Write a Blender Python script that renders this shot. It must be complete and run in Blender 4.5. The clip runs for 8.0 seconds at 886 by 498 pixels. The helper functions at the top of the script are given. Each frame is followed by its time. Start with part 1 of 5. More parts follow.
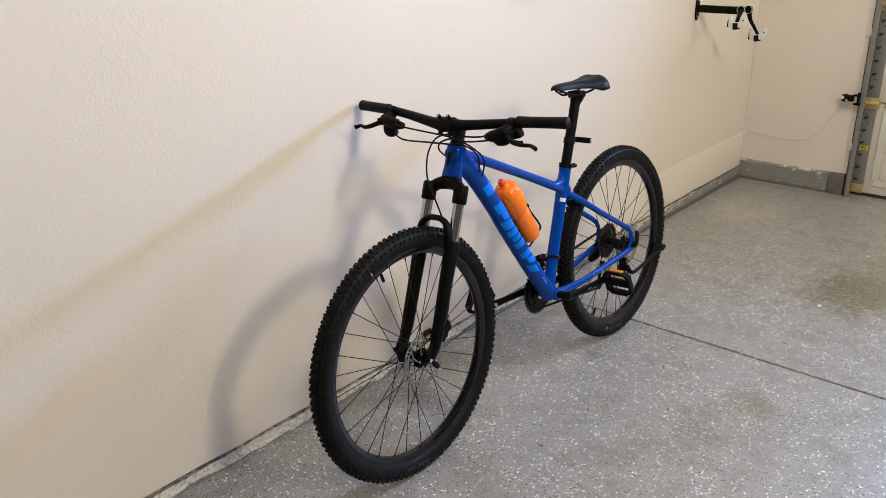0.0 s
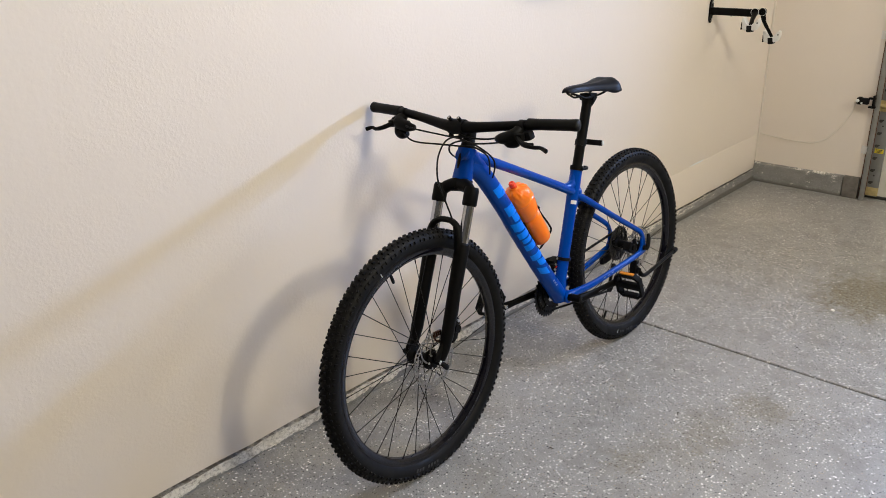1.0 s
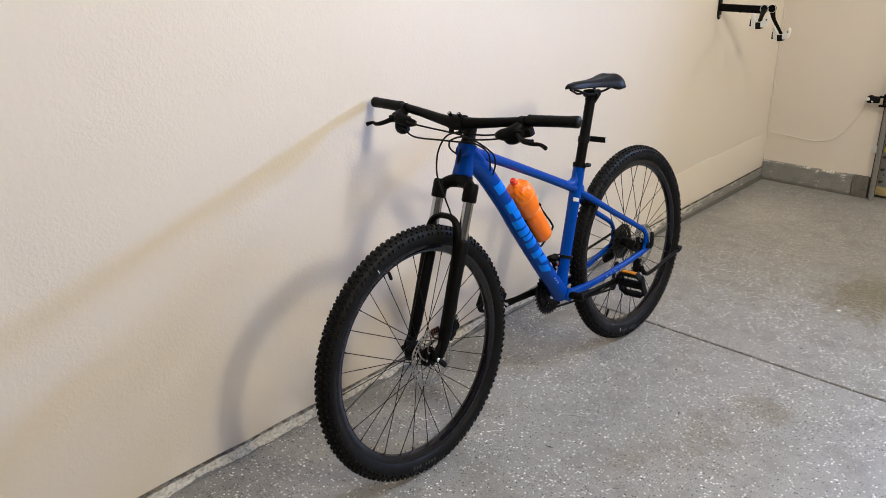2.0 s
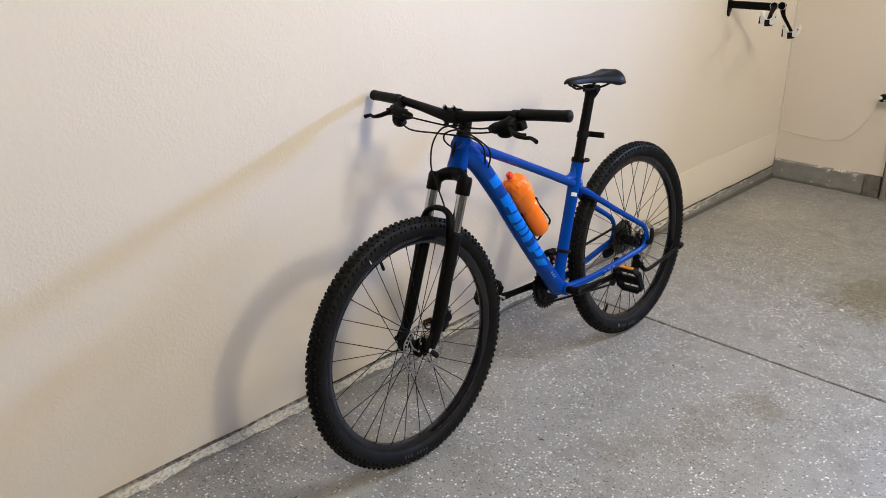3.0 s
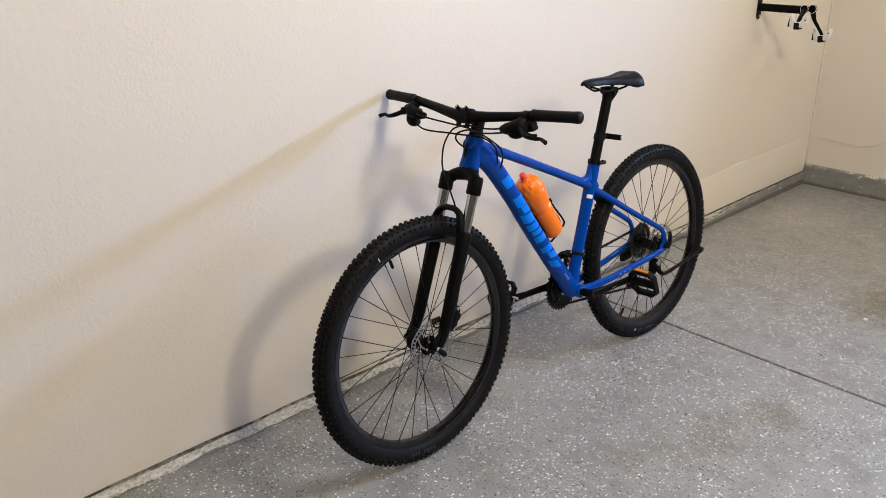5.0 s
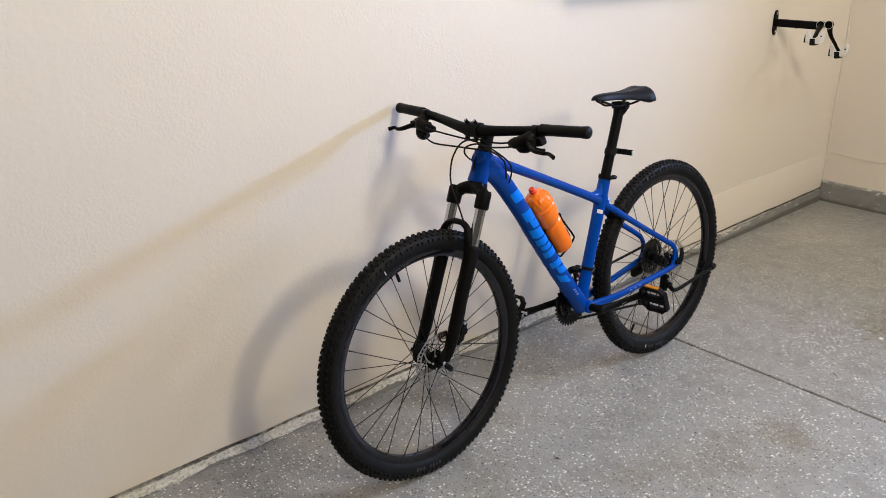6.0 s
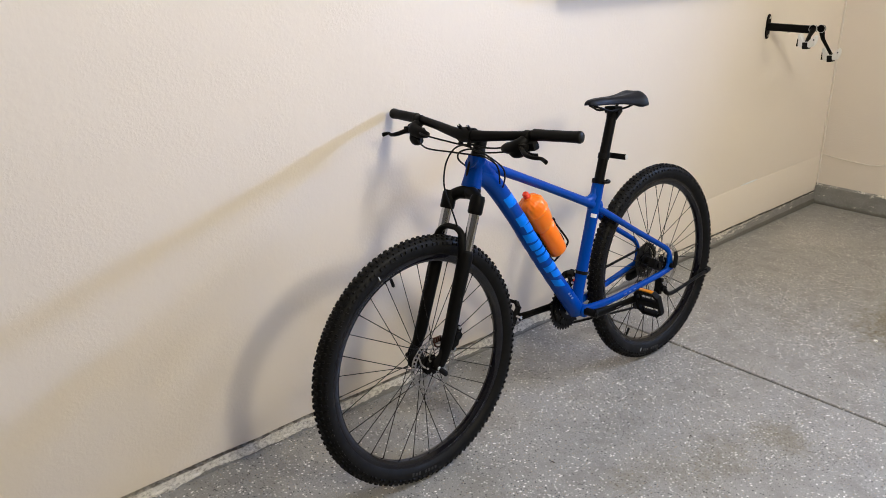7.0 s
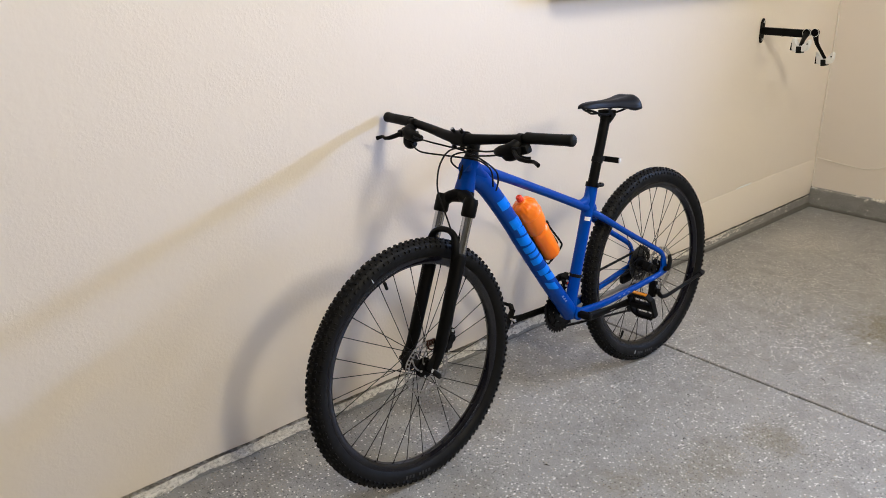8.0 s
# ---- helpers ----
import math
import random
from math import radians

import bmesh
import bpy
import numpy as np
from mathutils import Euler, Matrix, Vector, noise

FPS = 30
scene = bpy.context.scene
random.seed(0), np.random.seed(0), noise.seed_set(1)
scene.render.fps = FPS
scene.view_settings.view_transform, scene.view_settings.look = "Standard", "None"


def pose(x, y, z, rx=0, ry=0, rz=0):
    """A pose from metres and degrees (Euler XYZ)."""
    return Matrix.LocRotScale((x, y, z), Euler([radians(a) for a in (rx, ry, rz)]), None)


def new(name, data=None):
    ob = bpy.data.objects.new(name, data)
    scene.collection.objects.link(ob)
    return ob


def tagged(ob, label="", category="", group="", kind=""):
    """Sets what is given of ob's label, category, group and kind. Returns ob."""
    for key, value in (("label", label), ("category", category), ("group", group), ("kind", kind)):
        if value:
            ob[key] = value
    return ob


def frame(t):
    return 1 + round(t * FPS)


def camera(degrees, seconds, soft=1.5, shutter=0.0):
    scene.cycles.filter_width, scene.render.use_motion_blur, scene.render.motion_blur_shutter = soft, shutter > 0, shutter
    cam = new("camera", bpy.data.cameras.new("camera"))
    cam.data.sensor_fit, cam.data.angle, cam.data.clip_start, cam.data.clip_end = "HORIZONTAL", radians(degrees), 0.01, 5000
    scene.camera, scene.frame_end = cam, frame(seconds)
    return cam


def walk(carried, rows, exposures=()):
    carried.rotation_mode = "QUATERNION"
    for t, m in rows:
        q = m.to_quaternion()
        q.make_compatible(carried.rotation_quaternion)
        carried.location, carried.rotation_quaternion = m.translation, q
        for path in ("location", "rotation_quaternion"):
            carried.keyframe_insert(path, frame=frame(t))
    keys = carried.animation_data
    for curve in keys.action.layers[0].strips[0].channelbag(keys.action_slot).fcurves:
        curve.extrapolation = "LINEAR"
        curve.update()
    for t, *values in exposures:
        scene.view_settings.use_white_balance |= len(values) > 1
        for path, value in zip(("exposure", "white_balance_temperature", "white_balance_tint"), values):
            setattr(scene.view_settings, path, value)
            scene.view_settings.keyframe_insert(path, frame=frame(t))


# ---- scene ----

# ================= camera and walk =================
cam = camera(57.33, 8.0, soft=0.9)
PATH = [
    (0.0, 1.8372, -2.6087, 1.4858, 40.769, -21.513, 0.798),
    (0.5, 1.8421, -2.6111, 1.4878, 41.165, -21.429, 0.811),
    (1.0, 1.8455, -2.6060, 1.4863, 41.733, -21.359, 0.844),
    (1.5, 1.8503, -2.5972, 1.4850, 42.195, -21.432, 0.855),
    (1.7, 1.8500, -2.5885, 1.4836, 42.293, -21.522, 0.738),
    (2.8, 1.9188, -2.5428, 1.4831, 43.797, -22.015, 0.165),
    (3.0, 1.9299, -2.5410, 1.4801, 44.230, -21.923, 0.339),
    (3.5, 1.9316, -2.5467, 1.4809, 45.101, -21.757, 0.952),
    (4.0, 1.9172, -2.5687, 1.4795, 45.136, -21.949, 1.133),
    (4.2, 1.9135, -2.5618, 1.4785, 45.092, -22.149, 0.777),
    (5.3, 2.0015, -2.4836, 1.4796, 47.602, -21.554, 0.143),
    (5.5, 2.0009, -2.4795, 1.4800, 47.929, -21.345, 0.152),
    (6.0, 1.9968, -2.4747, 1.4794, 48.236, -20.948, 0.046),
    (6.5, 1.9962, -2.4725, 1.4814, 48.102, -20.783, 0.115),
    (7.0, 2.0079, -2.4712, 1.4815, 47.953, -20.591, 0.313),
    (7.5, 2.0183, -2.4671, 1.4813, 47.786, -20.476, 0.398),
    (8.0, 2.0231, -2.4666, 1.4811, 47.826, -20.304, 0.301),
]
walk(cam, [(t, pose(x, y, z, 90 + pitch, roll, yaw)) for t, x, y, z, yaw, pitch, roll in PATH],
     exposures=[(0.0, 0.0), (8.0, 0.0)])

# ================= world and lamps =================
CEIL = 3.08
BACK = 2.371           # inner face of the wall with the garage door
world = bpy.data.worlds.new("night")
world.use_nodes = True
world.node_tree.nodes["Background"].inputs[0].default_value = (0.02, 0.025, 0.035, 1)
world.node_tree.nodes["Background"].inputs[1].default_value = 0.3
scene.world = world

DAY, WARM, SOFT, PLAIN = (0.28, 0.47, 0.96), (1.0, 0.897, 0.635), (1.0, 0.928, 0.765), (1.0, 0.942, 0.820)
# globes under the ceiling: place, watts, radius, colour
GLOBES = [((4.20, -1.15, 2.66), 204, 0.22, WARM), ((1.80, -0.62, 2.78), 96, 0.26, PLAIN), ((2.35, 1.80, 2.92), 52, 0.04, SOFT)]
for at, watts, radius, tint in GLOBES:
    d = bpy.data.lights.new("globe_lamp", "POINT")
    d.energy, d.shadow_soft_size, d.color = watts, radius, tint
    new("globe_lamp", d).location = at
# daylight through the panes in the door's top section
d = bpy.data.lights.new("pane_daylight", "AREA")
d.shape, d.size, d.size_y, d.energy, d.color = "RECTANGLE", 1.6, 0.18, 99, DAY
d.spread = radians(128)
new("pane_daylight", d).matrix_world = pose(2.25, BACK - 0.02, 2.09, -90, 0, 0)


# ================= materials =================
def material(name, base=(0.5, 0.5, 0.5), rough=0.5, metal=0.0, coat=0.0, spec=0.5):
    m = bpy.data.materials.new(name)
    m.use_nodes = True
    b = m.node_tree.nodes["Principled BSDF"]
    b.inputs["Base Color"].default_value = (*base, 1)
    b.inputs["Roughness"].default_value = rough
    b.inputs["Metallic"].default_value = metal
    b.inputs["Coat Weight"].default_value = coat
    b.inputs["Coat Roughness"].default_value = 0.12
    b.inputs["Specular IOR Level"].default_value = spec
    return m


class Net:
    """Short hands for a material's nodes."""

    def __init__(self, m):
        self.t = m.node_tree
        self.b = self.t.nodes["Principled BSDF"]
        self.co = self.t.nodes.new("ShaderNodeTexCoord").outputs["Object"]

    def link(self, a, b):
        self.t.links.new(a, b)

    def put(self, socket, v):
        if isinstance(v, (int, float)):
            socket.default_value = v
        elif isinstance(v, tuple):
            socket.default_value = (*v, 1) if len(v) == 3 and len(socket.default_value) == 4 else v
        else:
            self.link(v, socket)

    def noise(self, scale, detail=3, rough=0.55, co=None, out="Fac", distort=0.0):
        n = self.t.nodes.new("ShaderNodeTexNoise")
        n.inputs["Scale"].default_value, n.inputs["Detail"].default_value = scale, detail
        n.inputs["Roughness"].default_value, n.inputs["Distortion"].default_value = rough, distort
        self.link(co or self.co, n.inputs["Vector"])
        return n.outputs[out]

    def voronoi(self, scale, out="Distance", co=None, feature="F1"):
        n = self.t.nodes.new("ShaderNodeTexVoronoi")
        n.feature = feature
        n.inputs["Scale"].default_value = scale
        self.link(co or self.co, n.inputs["Vector"])
        return n.outputs[out]

    def step(self, v, lo, hi, to0=0.0, to1=1.0):
        n = self.t.nodes.new("ShaderNodeMapRange")
        n.interpolation_type = "SMOOTHSTEP"
        self.put(n.inputs[0], v)
        for i, x in enumerate((lo, hi, to0, to1)):
            n.inputs[i + 1].default_value = x
        return n.outputs[0]

    def math(self, op, a, b=0.0):
        n = self.t.nodes.new("ShaderNodeMath")
        n.operation = op
        self.put(n.inputs[0], a), self.put(n.inputs[1], b)
        return n.outputs[0]

    def mix(self, f, a, b):
        n = self.t.nodes.new("ShaderNodeMix")
        n.data_type = "RGBA"
        self.put(n.inputs[0], f), self.put(n.inputs[6], a), self.put(n.inputs[7], b)
        return n.outputs[2]

    def stretch(self, sx, sy, sz, dx=0.0, dy=0.0, dz=0.0):
        n = self.t.nodes.new("ShaderNodeMapping")
        n.inputs["Scale"].default_value = (sx, sy, sz)
        n.inputs["Location"].default_value = (dx, dy, dz)
        self.link(self.co, n.inputs["Vector"])
        return n.outputs[0]

    def channel(self, v, i):
        n = self.t.nodes.new("ShaderNodeSeparateColor")
        self.link(v, n.inputs[0])
        return n.outputs[i]

    def length(self, v):
        n = self.t.nodes.new("ShaderNodeVectorMath")
        n.operation = "LENGTH"
        self.link(v, n.inputs[0])
        return n.outputs["Value"]

    def bump(self, h, strength, dist=0.001):
        n = self.t.nodes.new("ShaderNodeBump")
        n.inputs["Strength"].default_value, n.inputs["Distance"].default_value = strength, dist
        self.put(n.inputs["Height"], h)
        self.link(n.outputs[0], self.b.inputs["Normal"])

    def colour(self, v):
        self.put(self.b.inputs["Base Color"], v)

    def rough(self, v):
        self.put(self.b.inputs["Roughness"], v)


def speckled(name, base, rough, metal=0.0, coat=0.0, amount=0.15, scale=60.0, bump=0.1):
    """A plain material with slight wear and grain."""
    m = material(name, base, rough, metal, coat, 0.08 if max(base) < 0.02 else 0.5)
    n = Net(m)
    g = n.noise(scale, 4)
    lo = tuple(c * (1 - amount) for c in base)
    hi = tuple(min(1, c * (1 + amount)) for c in base)
    n.colour(n.mix(g, lo, hi))
    n.rough(n.step(n.noise(scale * 0.3, 3), 0.3, 0.7, max(0.03, rough - 0.08), rough + 0.08))
    if bump:
        n.bump(n.noise(scale * 6, 2), bump, 0.0006)
    return m


def wall_paint():
    m = material("cream_wall_paint", (0.72, 0.66, 0.59), 0.5, spec=0.3)
    n = Net(m)
    broad = n.noise(1.7, 4)
    n.colour(n.mix(broad, (0.715, 0.645, 0.575), (0.755, 0.683, 0.611)))
    peel = n.step(n.noise(105, 3, 0.5), 0.40, 0.66)
    fine = n.noise(240, 2)
    patch = n.step(n.noise(4.0, 4, 0.6), 0.40, 0.62, 0.10, 1.0)
    h = n.math("MULTIPLY", n.math("ADD", peel, n.math("MULTIPLY", fine, 0.35)), n.math("MULTIPLY", patch, 1.25))
    h = n.math("ADD", h, n.math("MULTIPLY", n.noise(46, 4, 0.6), 1.9))
    h = n.math("ADD", h, n.math("MULTIPLY", n.noise(14, 4), 3.4))
    n.bump(h, 0.24, 0.0011)
    n.rough(n.step(broad, 0.3, 0.7, 0.36, 0.5))
    return m


def floor_epoxy():
    m = material("flake_epoxy_floor", (0.3, 0.3, 0.3), 0.34)
    n = Net(m)
    base = n.mix(n.noise(1.6, 5, 0.6), (0.240, 0.236, 0.228), (0.290, 0.284, 0.275))
    base = n.mix(n.step(n.noise(420, 2), 0.35, 0.75), base, (0.35, 0.344, 0.335))
    base = n.mix(n.step(n.noise(310, 3), 0.50, 0.72), base, (0.165, 0.161, 0.157))

    def flakes(scale, share, tone, reach, under, shift):
        co = n.stretch(1, 1, 1, shift, shift * 0.7, 0.0)
        pick = n.channel(n.voronoi(scale, "Color", co), 0)
        spread = n.step(n.noise(2.6, 4, 0.6), 0.36, 0.64, share * 0.75, share * 1.7)
        on = n.math("MULTIPLY", n.step(n.math("SUBTRACT", pick, spread), 0.0, 0.001, 1.0, 0.0), n.step(n.voronoi(scale, "Distance", co), reach - 0.06, reach + 0.04, 1.0, 0.0))
        return n.mix(on, under, tone)

    c = flakes(260, 0.10, (0.50, 0.49, 0.475), 0.42, base, 1.3)
    c = flakes(210, 0.10, (0.06, 0.06, 0.065), 0.40, c, 7.1)
    c = flakes(200, 0.04, (0.36, 0.29, 0.20), 0.40, c, 3.9)
    c = flakes(128, 0.090, (0.78, 0.765, 0.74), 0.40, c, 5.2)
    c = flakes(108, 0.03, (0.90, 0.89, 0.87), 0.36, c, 2.7)
    c = flakes(140, 0.07, (0.012, 0.012, 0.016), 0.38, c, 9.4)
    film = n.step(n.noise(8, 7, 0.72), 0.44, 0.66, 0.0, 0.42)
    c = n.mix(film, c, (0.150, 0.141, 0.127))
    # rusty and oily stains: centre, half sizes, strength
    ragged = n.math("MULTIPLY", n.math("SUBTRACT", n.noise(24, 8, 0.8), 0.5), 3.2)
    broken = n.step(n.noise(75, 6, 0.8), 0.40, 0.60, 0.25, 1.0)
    specks = n.step(n.noise(150, 4, 0.7), 0.50, 0.62)
    for x, y, rx, ry, k in ((1.08, -0.20, 0.10, 0.09, 0.62), (1.01, -0.43, 0.09, 0.13, 0.45), (0.96, -0.60, 0.14, 0.09, 0.30), (0.89, -0.73, 0.06, 0.08, 0.48),
                            (1.09, 0.95, 0.20, 0.26, 1.15), (1.16, 1.32, 0.12, 0.16, 0.6), (0.60, -1.10, 0.10, 0.08, 0.18), (1.35, -1.25, 0.16, 0.10, 0.2)):
        at = n.stretch(1 / rx, 1 / ry, 0.0, -x / rx, -y / ry, 0.0)
        f = n.math("MULTIPLY", n.step(n.math("ADD", n.length(at), ragged), 0.45, 1.30, k, 0.0), broken)
        c = n.mix(f, c, n.mix(specks, (0.165, 0.136, 0.074), (0.062, 0.051, 0.029)))
    at = n.stretch(1 / 0.22, 1 / 0.30, 0.0, -0.30 / 0.22, -1.72 / 0.30, 0.0)
    pale = n.math("MULTIPLY", n.step(n.math("ADD", n.length(at), ragged), 0.2, 1.3, 0.75, 0.0), n.step(n.noise(120, 5, 0.75), 0.50, 0.58))
    c = n.mix(pale, c, (0.62, 0.585, 0.51))
    n.colour(c)
    n.rough(n.step(n.noise(60, 4, 0.65), 0.3, 0.7, 0.30, 0.42))
    n.bump(n.voronoi(170, "Distance"), 0.2, 0.0009)
    return m


def footing_paint(slope, top, worn_from, worn_to):
    """Floor-grey paint over concrete, chipped to pale plaster along the upper edge; worn right through along one end of the wall."""
    m = material("worn_painted_concrete", (0.3, 0.3, 0.3), 0.6)
    n = Net(m)
    c = n.mix(n.step(n.noise(9, 5, 0.65), 0.35, 0.65), (0.20, 0.196, 0.19), (0.255, 0.249, 0.24))
    c = n.mix(n.step(n.noise(210, 3), 0.54, 0.68), c, (0.33, 0.325, 0.32))
    sep = n.t.nodes.new("ShaderNodeSeparateXYZ")
    n.link(n.co, sep.inputs[0])
    x, y, z = sep.outputs
    level = n.math("DIVIDE", n.math("SUBTRACT", z, n.math("MULTIPLY", y, slope)), top)
    worn = n.step(y, worn_from, worn_to, 1.0, 0.0) if worn_from is not None else 0.0
    wave = n.math("MULTIPLY", n.math("SUBTRACT", n.noise(11, 6, 0.7, n.stretch(0.6, 0.7, 0.6)), 0.5), 1.1)
    bare = n.step(n.math("ADD", level, wave), 0.36, 0.44)
    f = n.math("ADD", n.math("MULTIPLY", bare, n.math("MULTIPLY", worn, 0.30)), n.noise(34, 8, 0.76, n.stretch(0.8, 0.45, 1.6)))
    f = n.math("ADD", f, n.step(level, 0.72, 1.0, 0.0, 0.10))
    grit = n.step(n.noise(80, 8, 0.82, n.stretch(1, 0.7, 1.2)), 0.34, 0.56)
    plaster = n.mix(grit, (0.27, 0.245, 0.21), (0.78, 0.745, 0.69))
    if worn_from is None:
        f = n.math("ADD", f, n.step(n.noise(13, 5, 0.7, n.stretch(1.0, 1.0, 1.8)), 0.48, 0.62, -0.02, 0.10))
    c = n.mix(n.step(f, 0.62, 0.66), c, plaster)
    # dark pits, and a darker line along the bottom joint
    crack = n.step(n.noise(70, 6, 0.8, n.stretch(1, 0.4, 1.6)), 0.62, 0.68)
    c = n.mix(n.math("MULTIPLY", crack, n.step(worn, 0.0, 0.4, 0.25, 0.9)), c, (0.075, 0.066, 0.055))
    foot = n.step(n.math("ADD", level, n.math("MULTIPLY", wave, 0.3)), 0.05, 0.22, 0.8, 0.0)
    c = n.mix(foot, c, (0.10, 0.092, 0.082))
    if worn_from is not None:
        # shade of the gap under the wall, painted brown into the groove
        gap_shade = n.math("MULTIPLY", n.step(x, 0.0022, 0.0042, 1.0, 0.0), n.step(n.noise(26, 5, 0.75), 0.42, 0.60, 0.05, 0.75))
        c = n.mix(gap_shade, c, (0.11, 0.088, 0.068))
    n.colour(c)
    n.bump(n.math("SUBTRACT", n.noise(60, 6, 0.75), n.math("MULTIPLY", crack, 0.6)), 1.0, 0.007)
    return m


def galvanised():
    m = material("galvanised_steel", (0.3, 0.3, 0.3), 0.5, 0.45)
    n = Net(m)
    c = n.mix(n.noise(16, 4), (0.20, 0.20, 0.195), (0.30, 0.30, 0.29))
    rust = n.step(n.noise(22, 5, 0.7), 0.66, 0.74)
    n.colour(n.mix(rust, c, (0.24, 0.13, 0.06)))
    n.rough(n.step(rust, 0.0, 1.0, 0.42, 0.8))
    n.bump(n.noise(80, 3), 0.2, 0.001)
    return m


def aged_white():
    m = material("aged_white_door_paint", (0.68, 0.64, 0.55), 0.5)
    n = Net(m)
    c = n.mix(n.noise(6, 4), (0.62, 0.59, 0.52), (0.72, 0.69, 0.62))
    c = n.mix(n.step(n.noise(30, 5, 0.7), 0.62, 0.72), c, (0.40, 0.30, 0.18))
    n.colour(c)
    n.bump(n.noise(120, 3), 0.15, 0.001)
    return m


def rubber(name, base):
    m = material(name, base, 0.5, spec=0.105)
    n = Net(m)
    n.colour(n.mix(n.noise(45, 4), tuple(c * 0.75 for c in base), tuple(c * 1.35 for c in base)))
    n.rough(n.step(n.noise(20, 3), 0.3, 0.7, 0.42, 0.62))
    n.bump(n.noise(500, 2), 0.15, 0.0005)
    return m


def blue_paint():
    m = material("blue_bicycle_paint", (0.0003, 0.040, 0.30), 0.30, 0.0, 0.36, 0.02)
    m.node_tree.nodes["Principled BSDF"].inputs["Coat Roughness"].default_value = 0.03
    n = Net(m)
    n.colour(n.mix(n.noise(900, 2), (0.0, 0.044, 0.290), (0.0, 0.050, 0.335)))
    n.rough(n.step(n.noise(30, 3), 0.3, 0.7, 0.26, 0.36))
    return m


def orange_plastic():
    m = material("orange_squeeze_plastic", (1.0, 0.17, 0.008), 0.34, 0, 0.14)
    b = m.node_tree.nodes["Principled BSDF"]
    b.inputs["Subsurface Weight"].default_value = 0.35
    b.inputs["Subsurface Radius"].default_value = (0.012, 0.004, 0.001)
    n = Net(m)
    n.colour(n.mix(n.noise(40, 3), (0.98, 0.185, 0.002), (1.0, 0.225, 0.004)))
    n.bump(n.noise(35, 3), 0.12, 0.002)
    return m


WALL = wall_paint()
FLOOR = floor_epoxy()
FOOTING = footing_paint(0.0098, 0.0527, -0.2, 2.6)
FOOTING_NORTH = footing_paint(0.0, 0.121, None, None)
# unseen walls and ceiling: dark tones chosen to hold down bounced light
BOARD = speckled("dark_unseen_wall", (0.085, 0.08, 0.07), 0.8, amount=0.2, scale=6)
CEILING = speckled("unseen_grey_board", (0.36, 0.35, 0.33), 0.7, amount=0.03, scale=8)
STEEL = galvanised()
RUST = speckled("rusty_gap_paint", (0.10, 0.035, 0.018), 0.8, amount=0.5, scale=40, bump=0.3)
DOOR = aged_white()
BRASSY = speckled("yellowed_zinc", (0.55, 0.43, 0.20), 0.5, 0.5, amount=0.35, scale=50)
DARKGAP = speckled("dark_rubber_seal", (0.03, 0.028, 0.026), 0.8, amount=0.3)
DARKHOLE = speckled("shadowed_hole", (0.05, 0.048, 0.045), 0.8, amount=0.3)
OLDWOOD = speckled("stained_jamb_wood", (0.13, 0.118, 0.105), 0.65, amount=0.6, scale=34, bump=0.5)
BLUE = blue_paint()
LIGHTBLUE = speckled("light_blue_decal", (0.0, 0.175, 0.80), 0.34, 0, 0.0, amount=0.06, scale=40, bump=0)
LIGHTBLUE.node_tree.nodes["Principled BSDF"].inputs["Specular IOR Level"].default_value = 0.12
MATTBLACK = speckled("matt_black_alloy", (0.0035, 0.0034, 0.0036), 0.46, 0.0, amount=0.25, scale=80, bump=0.04)
GLOSSBLACK = speckled("gloss_black_alloy", (0.004, 0.004, 0.007), 0.13, 0.0, 0.0, amount=0.2, scale=50, bump=0)
PLASTIC = speckled("black_plastic", (0.007, 0.007, 0.0075), 0.55, amount=0.25, scale=90, bump=0.1)
GLOSSBLACK.node_tree.nodes["Principled BSDF"].inputs["Specular IOR Level"].default_value = 0.42
GRIP = rubber("black_grip_rubber", (0.007, 0.007, 0.007))
TYRE = rubber("black_tyre_rubber", (0.0065, 0.0064, 0.0068))
VINYL = speckled("dark_saddle_vinyl", (0.010, 0.011, 0.015), 0.42, amount=0.2, scale=120, bump=0.12)
CHROME = speckled("polished_stanchion", (0.50, 0.50, 0.52), 0.05, 1.0, amount=0.08, scale=40, bump=0)
DISC = speckled("brushed_disc_steel", (0.34, 0.33, 0.32), 0.34, 1.0, amount=0.15, scale=120, bump=0)
DARKSTEEL = speckled("dark_drivetrain_steel", (0.016, 0.016, 0.017), 0.42, 0.6, amount=0.4, scale=60, bump=0.05)
CASSETTE = speckled("worn_sprocket_steel", (0.055, 0.054, 0.052), 0.36, 0.9, amount=0.3, scale=90, bump=0.05)
COPPER = speckled("anodised_brown_fin", (0.05, 0.017, 0.012), 0.42, 0.6, amount=0.2, scale=90, bump=0)
SILVER = speckled("silver_bolt", (0.65, 0.65, 0.65), 0.28, 1.0, amount=0.1, bump=0)
SPOKE = speckled("black_spoke", (0.014, 0.014, 0.015), 0.35, 0.5, amount=0.1, bump=0)
HOSE = speckled("black_cable_housing", (0.012, 0.012, 0.012), 0.4, 0, 0.1, amount=0.2, bump=0)
ORANGE = orange_plastic()
RED = speckled("red_orange_nozzle", (0.85, 0.05, 0.012), 0.4, amount=0.08, bump=0)
AMBER = speckled("amber_reflector", (0.62, 0.22, 0.012), 0.2, 0, 0.4, amount=0.15, scale=300, bump=0.2)
CLEAR = speckled("clear_reflector_tip", (0.75, 0.76, 0.76), 0.15, 0, 0.5, amount=0.1, scale=200, bump=0)
WHITE = speckled("white_plastic", (0.72, 0.71, 0.69), 0.4, amount=0.08, bump=0.03)
YELLOW = speckled("yellow_warning_label", (0.80, 0.62, 0.03), 0.5, amount=0.08, bump=0)
